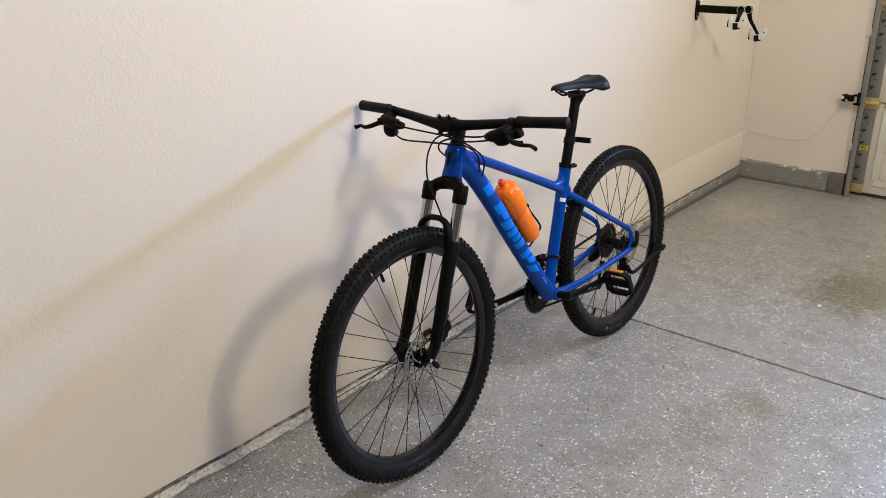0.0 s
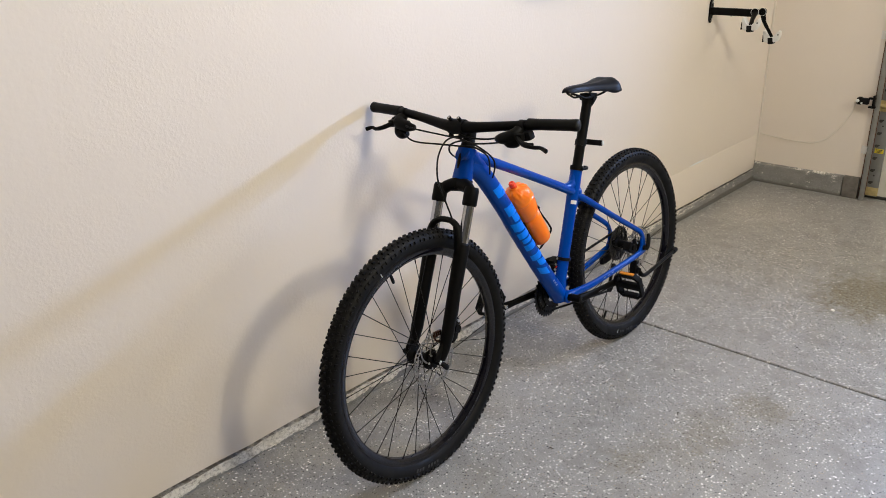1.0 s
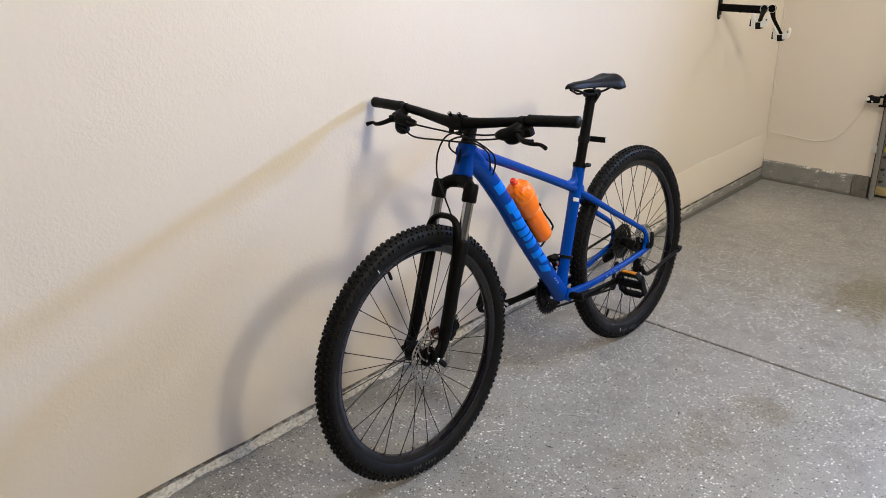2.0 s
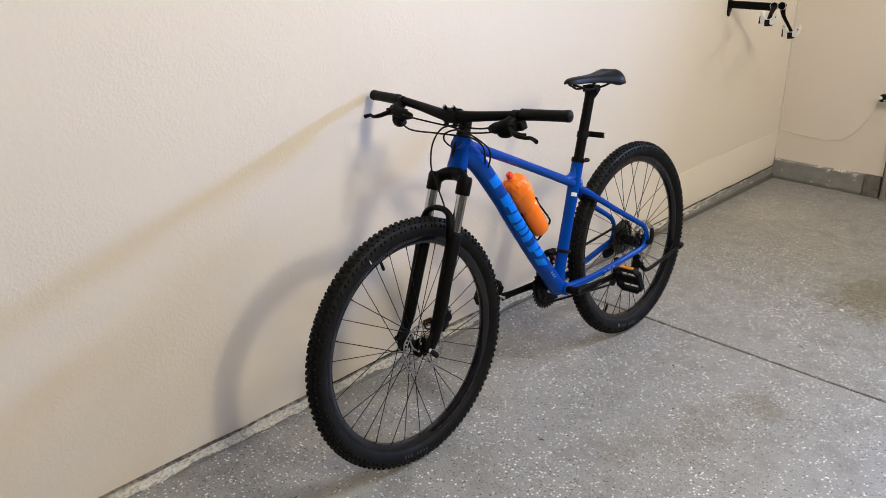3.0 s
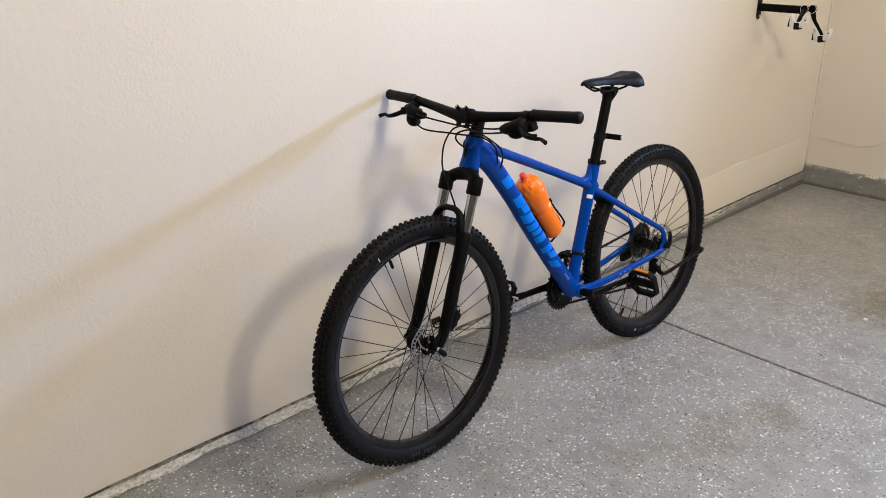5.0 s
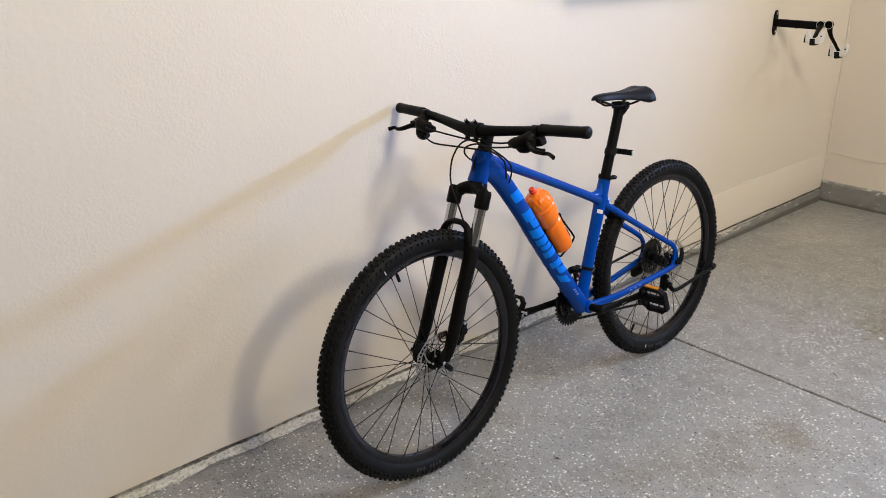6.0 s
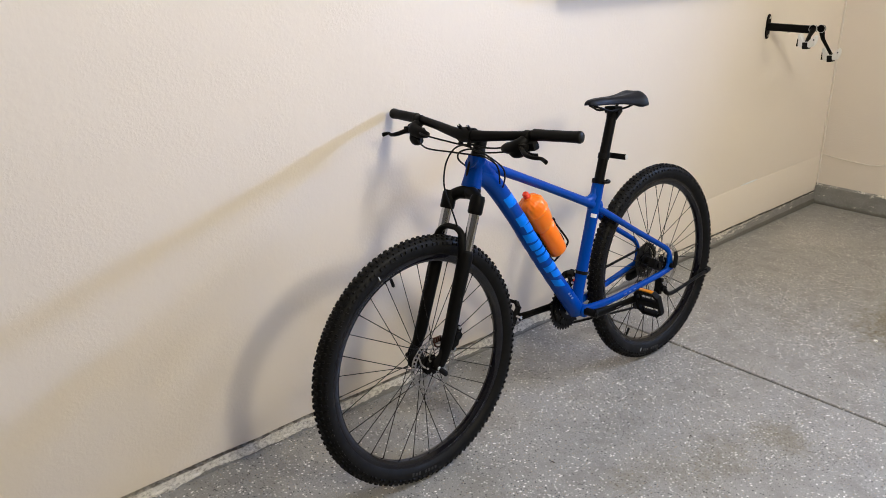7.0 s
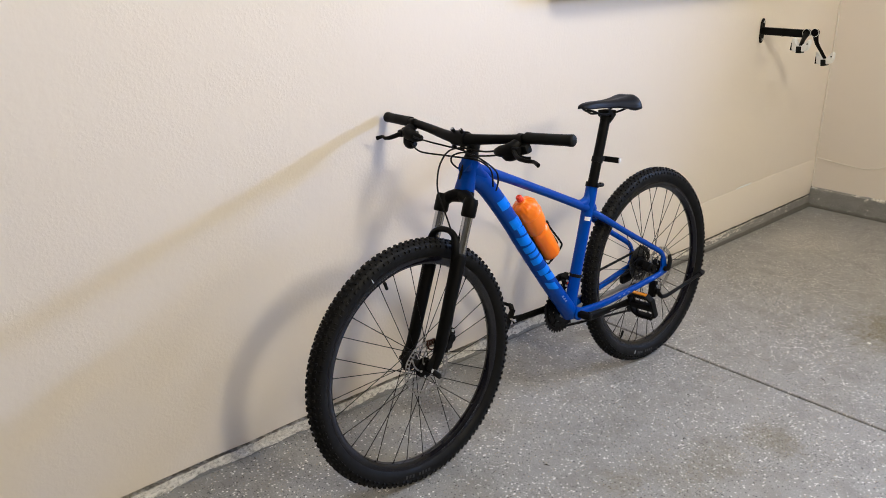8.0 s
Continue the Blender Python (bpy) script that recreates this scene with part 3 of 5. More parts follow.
def make_disc(wheel, w, rear):
    """Brake disc: slotted ring on swept arms."""
    bm = B()
    n, ri, ro = 120, 0.064, 0.080
    t = 0.0009
    rings = {}
    for side in (-1, 1):
        for j, r in enumerate((ri, 0.0675, 0.0765, ro)):
            for i in range(n):
                a = 2 * math.pi * i / n
                rr = r + (0.0012 * math.cos(a * 12) if j in (0, 3) else 0)
                rings[side, j, i] = bm.verts.new((rr * math.cos(a), w + side * t, rr * math.sin(a)))
    for i in range(n):
        k = (i + 1) % n
        for j in range(3):
            if j == 1 and i % 3 != 0:
                # slot: leave the cell open, but close its walls
                bm.faces.new((rings[-1, 1, i], rings[-1, 1, k], rings[1, 1, k], rings[1, 1, i]))
                bm.faces.new((rings[-1, 2, i], rings[1, 2, i], rings[1, 2, k], rings[-1, 2, k]))
                continue
            for s in (-1, 1):
                q = (rings[s, j, i], rings[s, j + 1, i], rings[s, j + 1, k], rings[s, j, k])
                bm.faces.new(q)
        for j in (0, 3):
            bm.faces.new((rings[-1, j, i], rings[-1, j, k], rings[1, j, k], rings[1, j, i]))
    for i in range(6):
        a0, a1 = 2 * math.pi * i / 6, 2 * math.pi * i / 6 + 0.75
        pts = [Vector((r * math.cos(a), w, r * math.sin(a))) for r, a in ((0.024, a0), (0.045, a0 + 0.42), (0.066, a1))]
        tube(bm, catmull(pts, 4), 0.0028, 6, True, (0, 1, 0), 0.32)
    bmesh.ops.recalc_face_normals(bm, faces=bm.faces[:])
    part("brake_disc", bm, DISC, wheel, "slotted steel brake disc")
    bm = B()
    lathe(bm, [(0, w + 0.004), (0.018, w + 0.004), (0.026, w + 0.0015), (0.026, w - 0.0015), (0.010, w - 0.003)], pose(0, 0, 0, 90), 24)
    for v in bm.verts:
        v.co.y = -v.co.y
    bmesh.ops.recalc_face_normals(bm, faces=bm.faces[:])
    part("disc_lockring", bm, MATTBLACK, wheel)
    for i in range(6):
        bm = B()
        a = 2 * math.pi * i / 6
        tube(bm, [V(0.022 * math.cos(a), w + 0.001, 0.022 * math.sin(a)), V(0.022 * math.cos(a), w + 0.0045, 0.022 * math.sin(a))], 0.0035, 8)
        part("disc_bolt", bm, SILVER, wheel)


RUBBERPRINT = speckled("raised_tyre_print", (0.022, 0.022, 0.024), 0.5, amount=0.1, bump=0)
VALVE = (radians(71.8), radians(-57.2))

BICYCLE = root("bicycle", BIKE, "blue hardtail mountain bicycle leaning its handlebar against the wall", "bicycle")
make_wheel("front_wheel", P(WHEELBASE, 0), False, 21)
make_wheel("rear_wheel", P(0, 0), True, 22)

BB = P(0.447, -0.052)
SEAT_TOP = P(0.334, 0.367)
SEAT_LOW = P(0.460, -0.035)
SEAT_DIR = (SEAT_TOP - SEAT_LOW).normalized()


def make_frame():
    bm = B()
    head_lo, head_hi = S(0.497, 0), S(0.585, 0)
    tube(bm, [head_lo, head_lo.lerp(head_hi, 0.08), head_lo.lerp(head_hi, 0.3), head_lo.lerp(head_hi, 0.7), head_lo.lerp(head_hi, 0.93), head_hi], [0.0290, 0.0290, 0.0268, 0.0258, 0.0268, 0.0268], 28)
    frame_ob = part("head_tube", bm, BLUE, BICYCLE, "blue aluminium head tube")
    # plain dark badge on the front of the head tube
    bm = B()
    bd = catmull([S(0.525, 0.0272), S(0.545, 0.0272), S(0.568, 0.0272)], 5)
    tube(bm, bd, [0.002, 0.005, 0.006, 0.0045, 0.002], 10, True, tuple(STEER_FWD), 0.12)
    part("badge", bm, MATTBLACK, frame_ob)

    bm = B()
    dt = catmull([P(0.895, 0.508), P(0.836, 0.463), P(0.748, 0.350), P(0.666, 0.230), P(0.558, 0.080), P(0.455, -0.055)], 8)
    tube(bm, dt, [0.031, 0.030, 0.0285, 0.0275, 0.0275, 0.029], 40, True, (0, 1, 0), [0.82, 0.85, 0.9, 0.95, 1.0, 1.05])
    down = part("down_tube", bm, BLUE, BICYCLE, "thick blue down tube with light blue markings")
    make_markings(down, dt)
    bm = B()
    tube(bm, catmull([P(0.895, 0.527), P(0.79, 0.489), P(0.595, 0.403), P(0.424, 0.325), P(0.342, 0.287)], 7), [0.0245, 0.0165, 0.0142, 0.0138, 0.0142, 0.0150, 0.0215], 32, True, (0, 1, 0), [1.05, 1.12, 1.1, 1.05, 1.0, 1.0, 0.85])
    top = part("top_tube", bm, BLUE, BICYCLE, "slim blue top tube with a smooth weld")
    for name, line, r in (("seat_gusset", [P(0.440, 0.330), P(0.395, 0.317), P(0.364, 0.324), P(0.350, 0.350)], [0.0110, 0.0150, 0.0155, 0.0120]),
                          ("head_gusset", [P(0.915, 0.540), P(0.885, 0.517), P(0.850, 0.490), P(0.815, 0.462)], [0.0250, 0.0290, 0.0250, 0.0120])):
        bm = B()
        tube(bm, catmull(line, 6), r, 28, True, (0, 1, 0), [0.9, 0.95, 0.95, 0.8])
        part(name, bm, BLUE, top)
    # rounded weld beads where the tubes meet
    for c, d, r in ((P(0.350, 0.291), (P(0.424, 0.325) - P(0.342, 0.287)), 0.0196), (P(0.868, 0.518), P(0.79, 0.491) - P(0.895, 0.527), 0.0200)):
        bm = B()
        d = d.normalized() * 0.010
        tube(bm, [c - d, c - d * 0.5, c, c + d * 0.5, c + d, c + d * 1.8], [r + 0.004, r + 0.0035, r + 0.0015, r - 0.0020, r - 0.0040, r - 0.006], 28)
        part("weld", bm, BLUE, top)
    bm = B()
    tube(bm, [SEAT_LOW.lerp(SEAT_TOP, k / 16) for k in range(17)], [0.0235, 0.0205, 0.0200, 0.0198, 0.0196, 0.0196, 0.0204, 0.0208, 0.0200], 36)
    seat = part("seat_tube", bm, BLUE, BICYCLE, "blue seat tube with a small pale sticker")
    bm = B()
    q = SEAT_LOW.lerp(SEAT_TOP, 0.735)
    sticker_tube(bm, q, SEAT_DIR, 0.0214, 0.0065, 25, 82)
    part("sticker", bm, STICKER, seat, "small pale rectangular sticker")
    # bottom bracket shell
    bm = B()
    lathe(bm, [(0, -0.036), (0.019, -0.036), (0.0225, -0.034), (0.0225, 0.034), (0.019, 0.036), (0, 0.036)], Matrix.Translation(BB) @ pose(0, 0, 0, 90), 26)
    part("bottom_bracket", bm, BLUE, BICYCLE)
    for s in (1, -1):
        bm = B()
        cs = catmull([P(0.452, -0.048, s * 0.026), P(0.405, -0.049, s * 0.034), P(0.314, -0.046, s * 0.046), P(0.174, -0.033, s * 0.057), P(0.050, -0.019, s * 0.067), P(0.004, -0.012, s * 0.069)], 6)
        tube(bm, cs, [0.0155, 0.0145, 0.0125, 0.0115, 0.011, 0.009], 28, True, (0, 1, 0), [1.0, 0.8, 0.75, 0.85, 0.8, 0.6])
        stay = part("chain_stay", bm, BLUE, BICYCLE)
        for k in range(3):
            bm = B()
            a, b = cs[14 + k], cs[15 + k]
            d = (b - a).normalized()
            block(bm, (0.011, 0.0010, 0.0032), Matrix.Translation(a.lerp(b, 0.5) + V(0, s * 0.0098, 0.003)) @ d.to_track_quat("X", "Z").to_matrix().to_4x4())
            part("small_print", bm, PALEBLUE, stay)
        bm = B()
        ss = catmull([P(0.352, 0.282, s * 0.010), P(0.318, 0.259, s * 0.028), P(0.193, 0.176, s * 0.050), P(0.060, 0.096, s * 0.0585), P(0.014, 0.062, s * 0.068), P(-0.006, 0.020, s * 0.069)], 6)
        tube(bm, ss, [0.0125, 0.0115, 0.010, 0.0095, 0.0095, 0.009], 28, True, (0, 1, 0), [0.9, 0.9, 0.9, 0.85, 0.75, 0.6])
        part("seat_stay", bm, BLUE, BICYCLE)
        bm = B()
        plate(bm, [(-0.018, -0.018), (0.012, -0.024), (0.034, -0.026), (0.030, -0.006), (0.014, 0.010), (0.016, 0.040), (0.006, 0.052), (-0.008, 0.036), (-0.018, 0.008)], 0.007, Matrix.Translation(P(0, 0, s * 0.069)) @ pose(0, 0, 0, 90))
        bmesh.ops.bevel(bm, geom=bm.edges[:], offset=0.0015, segments=1, affect="EDGES")
        part("dropout", bm, BLUE, BICYCLE)
    bm = B()
    tube(bm, catmull([P(0.295, 0.245, 0.036), P(0.300, 0.254, 0.0), P(0.295, 0.245, -0.036)], 5), 0.008, 12)
    part("stay_bridge", bm, BLUE, BICYCLE)
    # seat clamp
    bm = B()
    tube(bm, [SEAT_TOP - SEAT_DIR * 0.004, SEAT_TOP + SEAT_DIR * 0.012], 0.0225, 20)
    block(bm, (0.022, 0.016, 0.012), along(SEAT_TOP + SEAT_DIR * 0.004 + V(-0.026, 0, -0.006), SEAT_TOP + SEAT_DIR * 0.1 + V(-0.026, 0, -0.006)), 0.002)
    col = part("seat_clamp", bm, MATTBLACK, BICYCLE, "black seat collar with a lever")
    bm = B()
    tube(bm, catmull([SEAT_TOP + V(-0.026, 0.010, 0.002), SEAT_TOP + V(-0.030, 0.020, 0.001), SEAT_TOP + V(-0.014, 0.030, 0.002), SEAT_TOP + V(0.010, 0.028, 0.005)], 5), [0.006, 0.006, 0.005, 0.004], 10)
    part("lever", bm, MATTBLACK, col)


def sticker_tube(bm, centre, axis, r, half, a0, a1):
    """A curved patch round a tube: from a0 to a1 degrees, seen from its left side at 90."""
    f = Vector((1, 0, 0))
    f = (f - axis * f.dot(axis)).normalized()
    l = axis.cross(f)
    lines = []
    for k in range(9):
        a = radians(a0 + (a1 - a0) * k / 8)
        d = f * math.cos(a) + l * math.sin(a)
        lines.append((bm.verts.new(centre + d * r - axis * half), bm.verts.new(centre + d * r + axis * half)))
    for p, q in zip(lines, lines[1:]):
        bm.faces.new((p[0], q[0], q[1], p[1]))


def make_markings(down, dt):
    """Plain light blue blocks along both sides of the down tube."""
    # lengths along the tube, lower and upper edges as turns round it
    lens = [0.0]
    for a, b in zip(dt, dt[1:]):
        lens.append(lens[-1] + (b - a).length)

    def at(s):
        for i in range(len(dt) - 1):
            if lens[i + 1] >= s:
                f = (s - lens[i]) / (lens[i + 1] - lens[i])
                return dt[i].lerp(dt[i + 1], f), (dt[i + 1] - dt[i]).normalized(), i + f
        return dt[-1], (dt[-1] - dt[-2]).normalized(), 40.0

    radii = lerp_list([0.031, 0.030, 0.0285, 0.0275, 0.0275, 0.029], 41)
    flats = lerp_list([0.82, 0.85, 0.9, 0.95, 1.0, 1.05], 41)

    def patch(bm, side, s0, s1, a0, a1, skew=0.0):
        na, ns = 8, 8
        grid = []
        for i in range(ns + 1):
            row = []
            for k in range(na + 1):
                f = k / na
                s = s0 + (s1 - s0) * i / ns + skew * f
                c, t, idx = at(s)
                i0 = min(39, int(idx))
                wide = radii[i0] + (radii[i0 + 1] - radii[i0]) * (idx - i0)
                flat = flats[i0] + (flats[i0 + 1] - flats[i0]) * (idx - i0)
                up = Vector((0, side, 0)).cross(t).normalized() * side
                if up.z < 0:
                    up = -up
                ang = radians(a0 + (a1 - a0) * f)
                d = Vector((0, side, 0)) * (math.cos(ang) * (wide * flat + 0.0009)) + up * (math.sin(ang) * (wide + 0.0009))
                row.append(bm.verts.new(c + d))
            grid.append(row)
        for p, q in zip(grid, grid[1:]):
            for k in range(na):
                bm.faces.new((p[k], p[k + 1], q[k + 1], q[k]))
        bmesh.ops.recalc_face_normals(bm, faces=bm.faces[:])

    for side in (1, -1):
        for blocks in (
            [(0.110, 0.150, -34, 58, 0.014)],
            [(0.196, 0.236, -40, 58, 0.014)],
            [(0.238, 0.268, -22, 50, 0.016), (0.268, 0.304, -58, 40, 0.020)],
            [(0.316, 0.342, -56, 54, 0.012), (0.348, 0.366, -46, 44, 0.012), (0.374, 0.400, -56, 54, 0.012)],
            [(0.426, 0.452, -56, 54, 0.012), (0.455, 0.484, -30, 44, 0.022), (0.486, 0.520, -58, 6, 0.026)],
        ):
            bm = B()
            for s0, s1, a0, a1, skew in blocks:
                patch(bm, side, s0 + 0.02, s1 + 0.02, a0, a1, skew)
            part("marking", bm, LIGHTBLUE, down, "light blue painted block")
        for s0, a0 in ((0.600, -14), (0.612, -14), (0.624, -14)):
            bm = B()
            patch(bm, side, s0, s0 + 0.007, a0, a0 + 16, 0.004)
            part("small_print", bm, PALEBLUE, down, "tiny pale blue printed mark")


def F(up, fwd=0.0, w=0.0):
    """A point of the fork, which sits a touch to the rider's left."""
    return S(up, fwd, w) + Vector((0, 0.006, 0))


def make_fork():
    bm = B()
    # crown
    for s in (1, -1):
        tube(bm, [F(0.425, 0.027, s * 0.0570), F(0.430, 0.027, s * 0.0570), F(0.470, 0.027, s * 0.0570), F(0.478, 0.027, s * 0.0570)], [0.0190, 0.0210, 0.0210, 0.018], 18)
        tube(bm, catmull([F(0.452, 0.026, s * 0.060), F(0.474, 0.018, s * 0.036), F(0.484, 0.006, 0.0)], 5), [0.017, 0.017, 0.022], 14, True, tuple(STEER_FWD), [1.05, 1.1, 1.1])
    tube(bm, [F(0.470, 0.0), F(0.497, 0.0)], [0.028, 0.026], 20)
    part("fork_crown", bm, MATTBLACK, BICYCLE, "black forged fork crown")
    for s in (1, -1):
        bm = B()
        tube(bm, [F(0.29, 0.027, s * 0.0570), F(0.43, 0.027, s * 0.0570)], 0.0150, 20)
        part("stanchion", bm, CHROME, BICYCLE, "polished chrome stanchion")
        bm = B()
        leg = [F(-0.012, 0.034, s * 0.0585), F(0.020, 0.030, s * 0.0585), F(0.060, 0.027, s * 0.0580), F(0.20, 0.027, s * 0.0570), F(0.305, 0.027, s * 0.0570), F(0.316, 0.027, s * 0.0570)]
        tube(bm, leg, [0.012, 0.0165, 0.0185, 0.0200, 0.0215, 0.0195], 20, True, (0, 1, 0), [0.75, 0.85, 0.95, 0.95, 1, 1])
        tube(bm, [F(0.316, 0.027, s * 0.0570), F(0.322, 0.027, s * 0.0570)], [0.0205, 0.0175], 20)
        # dropout lug that carries the axle ahead of the leg
        lug = catmull([F(0.035, 0.030, s * 0.060), F(0.014, 0.038, s * 0.058), F(-0.004, 0.046, s * 0.056), F(-0.016, 0.050, s * 0.056)], 4)
        tube(bm, lug, [0.016, 0.0165, 0.0165, 0.011], 14, True, (0, 1, 0), 0.45)
        part("fork_leg", bm, MATTBLACK, BICYCLE, "black magnesium lower fork leg")
    bm = B()
    arch = catmull([F(0.300, 0.036, 0.0545), F(0.335, 0.044, 0.0540), F(0.362, 0.047, 0.044), F(0.376, 0.047, 0.022), F(0.378, 0.047, 0.0), F(0.376, 0.047, -0.022), F(0.362, 0.047, -0.044), F(0.335, 0.044, -0.0540), F(0.300, 0.036, -0.0545)], 5)
    tube(bm, arch, [0.012, 0.0105, 0.0090, 0.0085, 0.0085, 0.0085, 0.0090, 0.0105, 0.012], 12, True, tuple(STEER_FWD), 1.25)
    part("fork_arch", bm, MATTBLACK, BICYCLE, "black arch over the tyre")
    # axle ends: quick release lever and nut
    ax = P(WHEELBASE, 0)
    bm = B()
    tube(bm, [ax + V(0, 0.050, 0), ax + V(0, 0.066, 0)], 0.0095, 16)
    tube(bm, [ax + V(0, 0.066, 0), ax + V(0, 0.071, 0)], [0.0095, 0.006], 16)
    tube(bm, catmull([ax + V(0, 0.068, 0), ax + V(-0.007, 0.075, -0.008), ax + V(-0.017, 0.076, -0.019), ax + V(-0.024, 0.074, -0.026)], 4), [0.007, 0.0075, 0.0085, 0.0065], 10, True, (0, 1, 0), 0.6)
    qr = part("quick_release", bm, PLASTIC, BICYCLE, "black quick-release lever with a silver cap")
    bm = B()
    tube(bm, [ax + V(0, 0.0712, 0), ax + V(0, 0.0735, 0)], [0.0062, 0.0045], 14)
    part("cap", bm, SILVER, qr)
    bm = B()
    tube(bm, [ax + V(0, -0.050, 0), ax + V(0, -0.070, 0)], [0.011, 0.007], 14)
    part("axle_nut", bm, MATTBLACK, BICYCLE)
    # front brake caliper behind the left leg
    bm = B()
    c = S(0.076, -0.002, 0.052)
    rot = Matrix(((STEER_FWD.x, 0, STEER_UP.x), (0, 1, 0), (STEER_FWD.z, 0, STEER_UP.z))).to_4x4()
    block(bm, (0.030, 0.034, 0.056), Matrix.Translation(c) @ rot, 0.006)
    block(bm, (0.018, 0.022, 0.074), Matrix.Translation(c + V(0.006, 0.010, 0.0)) @ rot, 0.004)
    tube(bm, [c + V(-0.002, 0.014, 0.004), c + V(-0.002, 0.024, 0.004)], 0.012, 14)
    cal = part("brake_caliper", bm, MATTBLACK, BICYCLE, "black hydraulic disc caliper")
    bm = B()
    f = ax + V(-0.022, 0.0445, 0.074)
    block(bm, (0.030, 0.006, 0.003), Matrix.Translation(f + V(0, 0, 0.006)), 0.001)
    for k in range(4):
        block(bm, (0.004, 0.006, 0.013), Matrix.Translation(f + V(-0.013 + 0.0087 * k, 0, 0)), 0.001)
    block(bm, (0.030, 0.006, 0.003), Matrix.Translation(f + V(0, 0, -0.0065)), 0.001)
    tube(bm, catmull([f + V(0.013, 0, -0.006), f + V(0.006, 0.001, -0.020), f + V(-0.012, 0.004, -0.026)], 4), 0.0026, 8)
    part("pad_fin", bm, COPPER, cal, "brown slotted brake pad fin")
    for dz in (-0.030, 0.030):
        bm = B()
        q = c + STEER_UP * dz + V(0.006, 0.018, 0)
        tube(bm, [q, q + V(0, 0.008, 0)], 0.0042, 10)
        part("bolt", bm, SILVER, cal)


def make_cockpit():
    clamp = P(0.925, 0.617)
    top = S(0.640, 0.0)
    bm = B()
    tube(bm, [S(0.585, 0), S(0.590, 0), S(0.612, 0), S(0.613, 0)], [0.0235, 0.0215, 0.018, 0.016], 20)
    part("headset_spacer", bm, MATTBLACK, BICYCLE)
    bm = B()
    tube(bm, [S(0.612, 0), S(0.655, 0)], 0.0185, 18)
    tube(bm, [S(0.634, 0.0), S(0.634, 0.0).lerp(clamp, 0.45), clamp], [0.017, 0.0155, 0.019], 16, True, (0, 1, 0), [1.0, 0.95, 1.25])
    tube(bm, [clamp + V(0, -0.025, 0), clamp + V(0, 0.025, 0)], 0.0215, 20)
    stem = part("stem", bm, MATTBLACK, BICYCLE, "short black handlebar stem")
    bm = B()
    tube(bm, [S(0.655, 0), S(0.658, 0)], [0.0175, 0.014], 18)
    part("top_cap", bm, GLOSSBLACK, stem)
    for w in (-0.017, 0.017):
        for dz in (0.017, -0.017):
            bm = B()
            q = clamp + V(0.008, w, dz * (1.35 if dz > 0 else 1.15))
            tube(bm, [q + V(-0.002, 0, -0.006), q + V(0.008, 0, 0.005 if dz > 0 else -0.002)], 0.0056, 8)
            part("faceplate_bolt", bm, MATTBLACK, stem)
            if dz > 0:
                bm = B()
                tube(bm, [q + V(0.0081, 0, 0.0051), q + V(0.0087, 0, 0.0055)], 0.0026, 8)
                part("bolt_socket", bm, SILVER, stem)
    # handlebar: slight rise and sweep
    bm = B()
    tip = lambda s: P(0.8785 - 0.0125 * s, 0.640 - 0.008 * s, 0.361 * s - 0.008)
    side = lambda s, u, v, w: P(u - 0.0342 * s * w, v - 0.0200 * s * w, s * w)
    line = catmull([tip(-1), side(-1, 0.893, 0.637, 0.24), side(-1, 0.905, 0.630, 0.155), side(-1, 0.921, 0.621, 0.070), P(0.925, 0.617, -0.030), clamp, P(0.925, 0.617, 0.030), side(1, 0.921, 0.620, 0.070), side(1, 0.905, 0.627, 0.155), side(1, 0.893, 0.635, 0.24), tip(1)], 6)
    tube(bm, line, [0.0125, 0.0125, 0.0128, 0.0148, 0.0168, 0.0168, 0.0168, 0.0148, 0.0128, 0.0125, 0.0125], 20)
    part("handlebar", bm, MATTBLACK, BICYCLE, "wide black riser handlebar")
    for s in (1, -1):
        g0, g1 = side(s, 0.8935, 0.634 if s > 0 else 0.638, 0.214 if s > 0 else 0.242), tip(s)
        d = (g1 - g0).normalized()
        bm = B()
        rs, pts = [], []
        n = 44
        for i in range(n + 1):
            pts.append(g0.lerp(g1 + d * 0.004, i / n))
            f = i / n
            swell = 0.0016 * max(0.0, (f - 0.82) / 0.18) + 0.0012 * max(0.0, (0.25 - f) / 0.25)
            rs.append(0.0148 + swell + (0.0005 if i % 2 else 0.0) - {n: 0.0026, n - 1: 0.0006}.get(i, 0.0))
        tube(bm, pts, rs, 18)
        part("grip", bm, GRIP, BICYCLE, "black ribbed rubber grip", 1.2)
        # brake lever body with gear shifter
        r, up, low = (1.1, 0.0, 0.0) if s > 0 else (0.8, 0.003, 0.014)
        c = side(s, 0.899, 0.629 if s > 0 else 0.634, 0.200 if s > 0 else 0.228)
        bm = B()
        tube(bm, [c + V(0, -0.009 * 1, 0), c + V(0, 0.009, 0)], 0.0172, 18)
        body = catmull([c + V(0.010, -s * 0.004, -0.010), c + V(0.030, -s * 0.012, -0.022), c + V(0.034, -s * 0.045, -0.030), c + V(0.026, -s * 0.070, -0.034)], 5)
        tube(bm, body, [0.016, 0.0190, 0.0155, 0.0075], 16)
        block(bm, (0.020, 0.024, 0.018), Matrix.Translation(c + V(0.034, s * 0.012, -0.022)), 0.005)
        tube(bm, catmull([c + V(0.014, s * 0.006, -0.020), c + V(0.026, -s * 0.006, -0.036 - low), c + V(0.030, -s * 0.024, -0.040 - low), c + V(0.028, -s * 0.040, -0.038 - low)], 4), [0.013, 0.0165, 0.0150, 0.008], 14)
